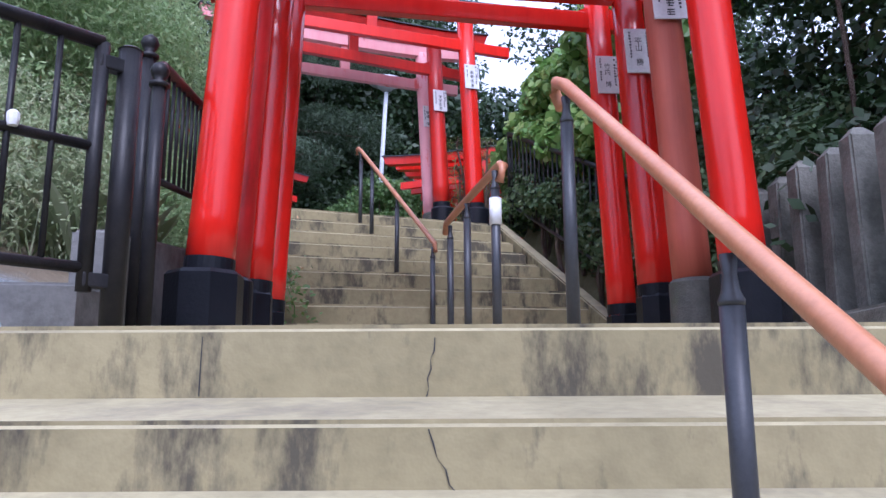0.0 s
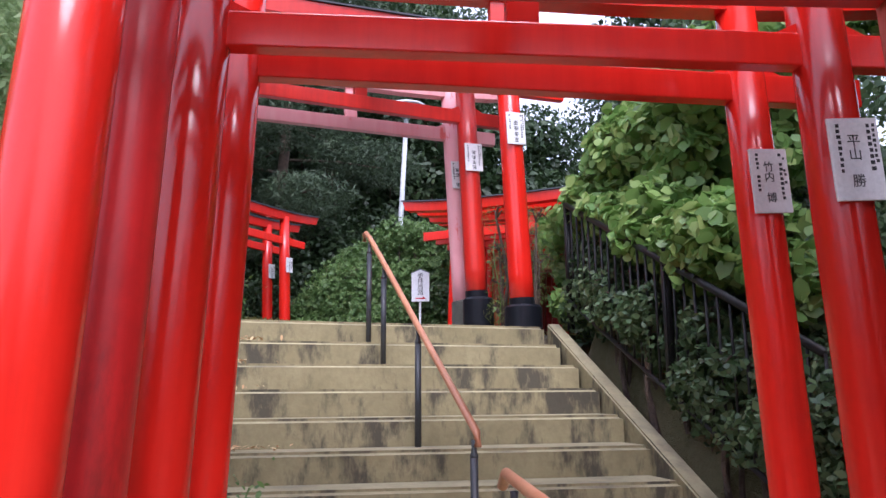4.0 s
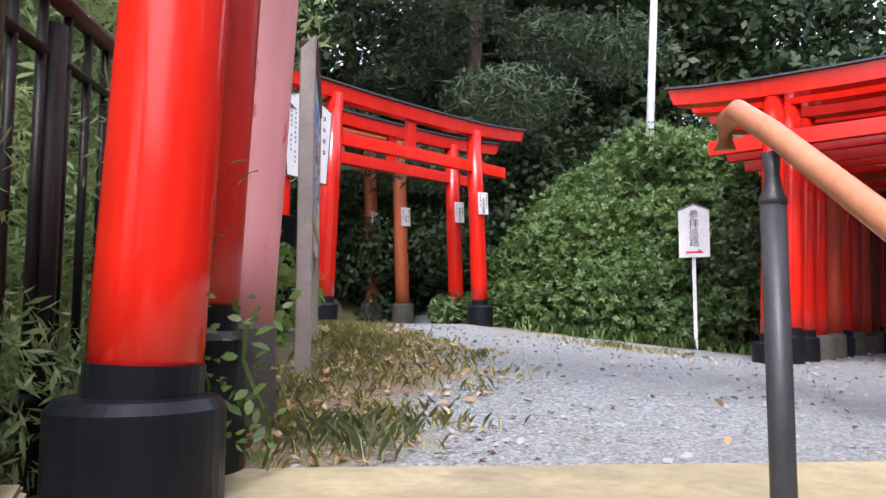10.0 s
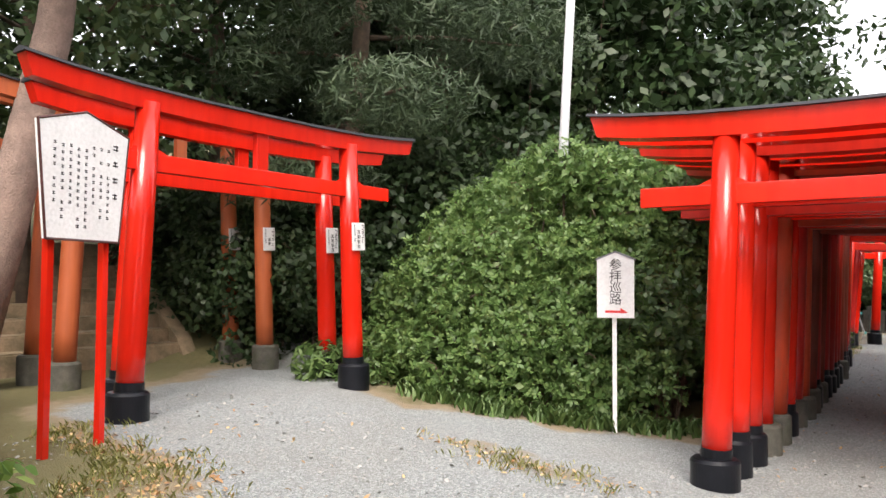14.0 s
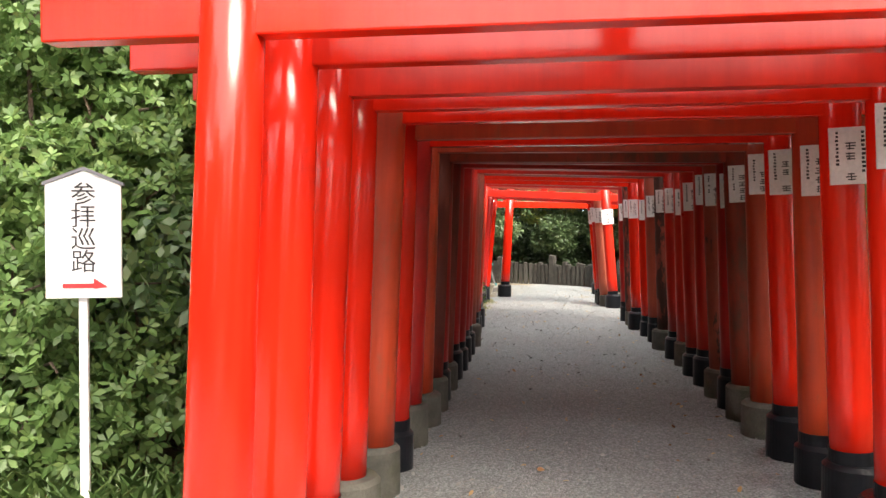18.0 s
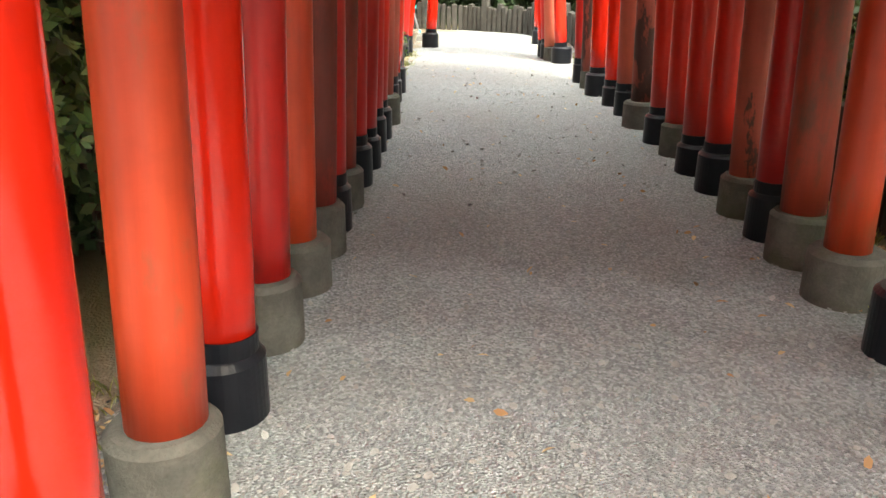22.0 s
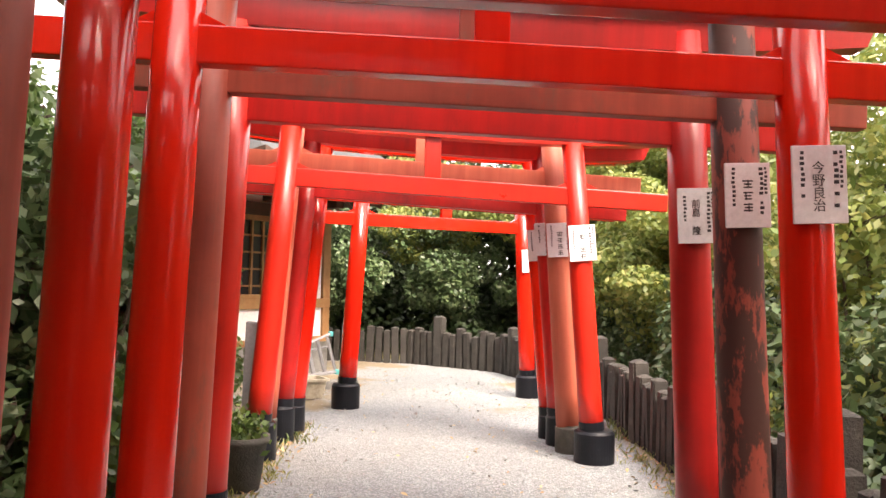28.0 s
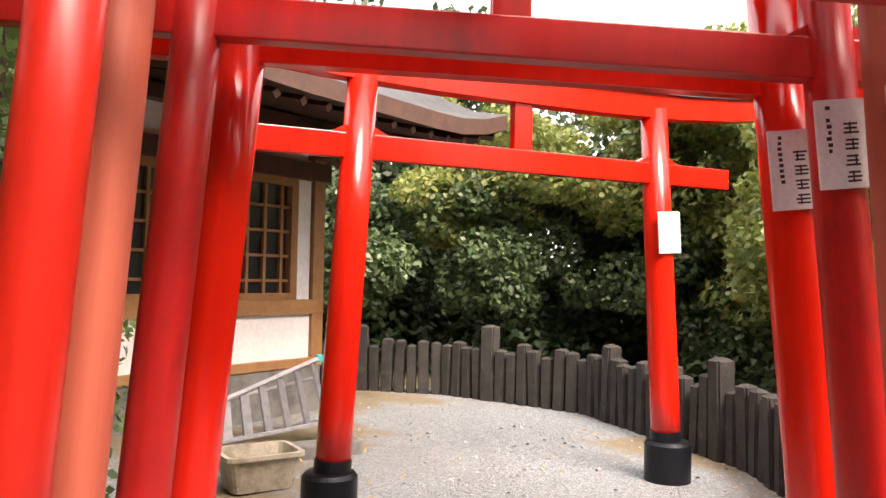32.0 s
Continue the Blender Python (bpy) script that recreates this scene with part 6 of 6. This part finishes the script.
# thicket high on the hill, shrubs by the tunnel's end
pts = [(-8.5 + 8.6 * rs0.rand(), 21.0 + 4.0 * rs0.rand(), 5.5 + 6.5 * rs0.rand()) for k in range(58)]
pts += [(0.0 + 2.6 * f_ + 0.5 * rs0.rand(), 21.6 + 2.6 * f_, 6.6 + (4.4 - 1.2 * f_) * rs0.rand()) for f_ in np.linspace(0, 1, 18)]
pts += [(-9.5 - 4.5 * rs0.rand(), 13.0 + 6.0 * rs0.rand(), 4.5 + 4.5 * rs0.rand()) for k in range(20)]
hedge("hill_thicket", pts, [1.0 + 0.5 * rs0.rand() for _ in pts], 0.19, 58000, LEAF_DARK, 45, "dense dark evergreen canopy on the hillside", "thicket", fine=False)
pts = [tuple(tun(10.2 + 3.3 * rs0.rand(), -2.5 + 1.45 * rs0.rand(), 3.5 + 2.2 * rs0.rand())) for k in range(56)]
pts += [tuple(tun(13.3 + 2.0 * rs0.rand(), -2.7 + 1.15 * rs0.rand(), 3.55 + 2.5 * rs0.rand())) for k in range(46)]
pts += [tuple(tun(12.6 + 1.3 * rs0.rand(), -1.75 + 0.6 * rs0.rand(), 3.5 + 2.4 * rs0.rand())) for k in range(24)]
hedge("camellia_bush", pts, [0.32 + 0.14 * rs0.rand() for _ in pts], 0.066, 66000, LEAF_BUSH, 46, "leafy green camellia bush beside the torii posts", "bush", fine=False)
pts = [tuple(tun(10.3 + 1.2 * rs0.rand(), -0.95 + 0.35 * rs0.rand(), 3.45 + 0.4 * rs0.rand())) for k in range(7)]
hedge("broadleaf_plant", pts, [0.22 + 0.08 * rs0.rand() for _ in pts], 0.13, 2200, LEAF_BRIGHT, 47, "low broad-leaved plant with bright green leaves", "plant", stems=False)
pts = [(-3.35 + 0.9 * rs0.rand(), 16.2 + 0.6 * rs0.rand(), 3.7 + 0.9 * rs0.rand()) for k in range(9)]
hedge("shrub", pts, [0.36 + 0.15 * rs0.rand() for _ in pts], 0.08, 9000, LEAF_BUSH, 48, "rounded green shrub behind the torii foot")

slab_ = empty("stone_slab", (3.93, 25.35, 3.28), "pale grey stone slab leaning among the bushes", "stone slab", rz=-30)
part("slab", box_bm(0.20, 0.06, 1.02, (0, 0, 0.47), 0.015, rot=Euler((0.10, 0.06, 0)).to_matrix()), rough_mat("pale_slab_stone", (0.50, 0.50, 0.54), (0.38, 0.38, 0.42), 5, 0.8, 0.3), slab_)


def scatter(n, region, rs):
    """Random places inside region(x, y), with their ground height."""
    out = []
    while len(out) < n:
        x, y = rs.uniform(-5, 9, 4000), rs.uniform(7.8, 31, 4000)
        keep = region(x, y, rs)
        out += list(zip(x[keep], y[keep]))
    a = np.array(out[:n])
    return np.column_stack([a[:, 0], a[:, 1], height(a[:, 0], a[:, 1])])


def on_gravel(x, y, rs):
    s = (x - TUN_O[0]) * TUN_U[0] + (y - TUN_O[1]) * TUN_U[1]
    n = (x - TUN_O[0]) * TUN_N[0] + (y - TUN_O[1]) * TUN_N[1]
    edge = (x - STAIR_L1[0]) * -0.362 + (y - STAIR_L1[1]) * 0.932
    return (edge > 0.6) & (x > -4.6) & ((n > -0.3) | (s < -0.3)) & (n < 2.9) & (s < 18) & ((y < 15.6) | (s > 0))


def on_litter(x, y, rs):
    c = cover(x, y)
    s = (x - TUN_O[0]) * TUN_U[0] + (y - TUN_O[1]) * TUN_U[1]
    return on_gravel(x, y, rs) & (s < 13.4) & (c > 0.12) & (rs.rand(len(x)) < np.clip(c * 1.4, 0, 1)) & (c < 1.05)


rs1 = np.random.RandomState(12)
up = np.array([0, 0, 1.0])
# loose pebbles
P = scatter(16000, on_gravel, rs1) + up * 0.006
ob = new("pebbles", quad_cloud("pebbles", P, rs1.normal(size=P.shape) * 0.15 + up, 0.016, TAMAGAKI, rs1, 0.8))
PALE_STONE = rough_mat("pale_pebble", (0.42, 0.42, 0.40), (0.28, 0.28, 0.27), 30, 0.9, 0.3)
ob.data.materials[0] = PALE_STONE
tagged(ob, "loose pale grey pebbles on the gravel", "pebbles", kind="stuff")
P = scatter(4200, on_gravel, rs1) + up * 0.008
ob = new("stones", quad_cloud("stones", P, rs1.normal(size=P.shape) * 0.3 + up, 0.027, PALE_STONE, rs1, 0.8, True))
tagged(ob, "scattered larger pale stones on the gravel path", "stones", kind="stuff")
# fallen leaves: thick by the map board and the shrub, a few on the path
P = np.concatenate([scatter(4600, on_litter, rs1), scatter(650, on_gravel, rs1)]) + up * 0.012
ob = new("fallen_leaves", quad_cloud("fallen_leaves", P, rs1.normal(size=P.shape) * 0.35 + up, 0.038, LEAF_DRY, rs1, 0.5, True))
tagged(ob, "brown and yellow fallen leaves on the ground", "fallen leaves", kind="stuff")


def grass_tufts(name, P, blades, h, mat, seed, label, width=0.006):
    """Thin blades that bend outwards from each root."""
    rs = np.random.RandomState(seed)
    n = len(P) * blades
    root = np.repeat(P, blades, 0) + rs.normal(size=(n, 3)) * np.array([0.05, 0.05, 0])
    ang = rs.uniform(0, 2 * math.pi, n)
    out = np.stack([np.cos(ang), np.sin(ang), np.zeros(n)], 1)
    side = np.stack([-np.sin(ang), np.cos(ang), np.zeros(n)], 1) * width
    hh = (h * rs.uniform(0.4, 1.2, n))[:, None]
    mid, tip = root + out * hh * 0.22 + up * hh * 0.65, root + out * hh * 0.65 + up * hh * 0.95
    v = np.stack([root - side, root + side, mid + side * 0.8, tip, mid - side * 0.8], 1).astype(np.float32)
    me = bpy.data.meshes.new(name)
    me.vertices.add(n * 5)
    me.vertices.foreach_set("co", v.reshape(-1))
    me.loops.add(n * 5)
    me.loops.foreach_set("vertex_index", np.arange(n * 5, dtype=np.int32))
    me.polygons.add(n)
    me.polygons.foreach_set("loop_start", np.arange(0, n * 5, 5, dtype=np.int32))
    me.update(calc_edges=True)
    me.materials.append(mat)
    return tagged(new(name, me), label, "grass", kind="stuff")


grass_tufts("grass_patch", scatter(1300, on_litter, rs1), 9, 0.052, GRASS_STRAW, 3, "sparse short grass and weeds between fallen leaves", 0.0018)
edgeP = np.array([[-2.7 + 2.8 * f + rs1.normal() * 0.1, 15.55 - 0.42 * math.sin(math.pi * f) + rs1.normal() * 0.10, 0] for f in rs1.rand(150)])
edgeP[:, 2] = height(edgeP[:, 0], edgeP[:, 1])
grass_tufts("fern_fringe", edgeP, 12, 0.13, LEAF_BUSH, 4, "low ferny fringe along the shrub's foot", 0.012)
sideP = []
for f in rs1.rand(160):
    s_, n_ = 9.5 * f + 4.5, (2.75 if rs1.rand() < 0.6 else -0.32)
    p = tun(s_ + rs1.normal() * 0.1, n_ + rs1.normal() * 0.1)
    sideP.append((p.x, p.y, 3.3))
grass_tufts("path_weeds", np.array(sideP), 9, 0.09, GRASS, 5, "thin yellow-green weeds along the gravel's edge")
bankP = np.array([[-2.1 - 2.6 * rs1.rand(), 2.4 + 4.6 * rs1.rand(), 0] for _ in range(170)])
bankP[:, 0] += np.interp(bankP[:, 1], [5.4, 7.5], [0, -0.85])
bankP[:, 2] = height(bankP[:, 0], bankP[:, 1])
grass_tufts("tall_grass", bankP, 12, 0.5, GRASS_PALE, 6, "tall pale grass on the bank behind the fence", 0.0045)
headP = np.array([[-2.0 + 0.28 * rs1.rand(), 8.45 + 1.2 * rs1.rand(), 3.33] for _ in range(44)])
grass_tufts("gate_grass", headP, 9, 0.085, GRASS_PALE, 8, "thin straw-coloured grass tufts around the torii bases", 0.0018)
stairP = np.array([[-1.15 + rs1.normal() * 0.08, 5.55 + rs1.normal() * 0.12, 1.73] for _ in range(10)])
grass_tufts("step_weeds", stairP, 12, 0.13, GRASS, 7, "weeds sprouting beside the steps")


def climbing_weed(x, y, z, h, seed, label, leaf=0.036, many=8, wide=0.055):
    rs = np.random.RandomState(seed)
    top = empty("weed", (x, y, z), label, "weed")
    path = [(0.03 * math.sin(6 * t), 0.03 * math.cos(5 * t), h * t) for t in np.linspace(0, 1, 7)]
    part("stem", tube_bm(path, [0.005] * 7, 5), LEAF_BRIGHT, top)
    P, N = [], []
    for px, py, pz in path[1:]:
        for _ in range(many):
            P.append((px + rs.normal() * wide, py + rs.normal() * wide, pz + rs.normal() * 0.04))
            N.append(rs.normal(size=3) * 0.5 + np.array([0.2, -0.5, 0.8]))
    lc = put("foliage", quad_cloud("foliage", np.array(P), np.array(N), leaf, LEAF_BRIGHT, rs, 0.55, True), top)
    tagged(lc, kind="stuff")
    return top


climbing_weed(-2.0, 8.06, 3.33, 0.64, 1, "slender green weed growing against the torii base", many=16)
climbing_weed(-1.96, 8.24, 3.33, 0.38, 2, "slender green weed growing between the torii bases")
climbing_weed(-1.13, 5.72, 1.91, 0.42, 5, "bushy green weed sprouting at the foot of the steps", 0.04, 26, 0.09)
climbing_weed(0.18, 8.98, 3.33, 0.9, 3, "tall wispy weed beside the torii post")
climbing_weed(0.42, 9.15, 3.33, 0.8, 4, "wispy yellow-green weed behind the torii base")


# cracks and seams in the lower steps
def crack(points, y, parent, label):
    bm = bmesh.new()
    vs = []
    for i, (x, z) in enumerate(points):
        w = 0.0013 + 0.0009 * math.sin(i * 2.3)
        vs.append((bm.verts.new((x - w, y, z)), bm.verts.new((x + w, y, z))))
    for a, b in zip(vs, vs[1:]):
        bm.faces.new((a[0], a[1], b[1], b[0]))
    ob = part("crack", bm, INK, parent, label)
    return ob


crack([(-0.02, 1.545), (-0.022, 1.51), (-0.032, 1.49), (-0.03, 1.465), (-0.04, 1.44), (-0.036, 1.415), (-0.042, 1.395)], -0.004, lower, "thin dark crack down the riser")
crack([(-0.03, 1.33), (-0.02, 1.30), (-0.012, 1.27), (0.005, 1.25), (0.012, 1.22), (0.04, 1.19), (0.05, 1.17)], -0.374, lower, "thin dark crack down the riser")
crack([(-0.62, 1.55), (-0.622, 1.40)], -0.004, lower, "fine seam in the riser")

# dry leaves gathered on the steps
for k, (i, f) in enumerate(((6, 0.03), (5, 0.02), (3, 0.05), (7, 0.06))):
    a, b = stair_edge(i)
    c_, d_ = stair_edge(i + 1)
    q = (a * 0.35 + c_ * 0.65) * (1 - f) + (b * 0.35 + d_ * 0.65) * f
    zt = LAND1 + RISE * (i + 1)
    P = rs1.normal(size=(26, 3)) * np.array([0.10, 0.04, 0.006]) + np.array([q[0] + 0.12, q[1], zt + 0.022])
    P[:, 2] = np.maximum(P[:, 2], zt + 0.01)
    tagged(new("leaf_litter", quad_cloud("leaf_litter", P, rs1.normal(size=P.shape) * 0.35 + up, 0.045, LEAF_DRY, rs1, 0.4, True)), "small heap of dry brown leaves on a step", "leaf litter", kind="stuff")
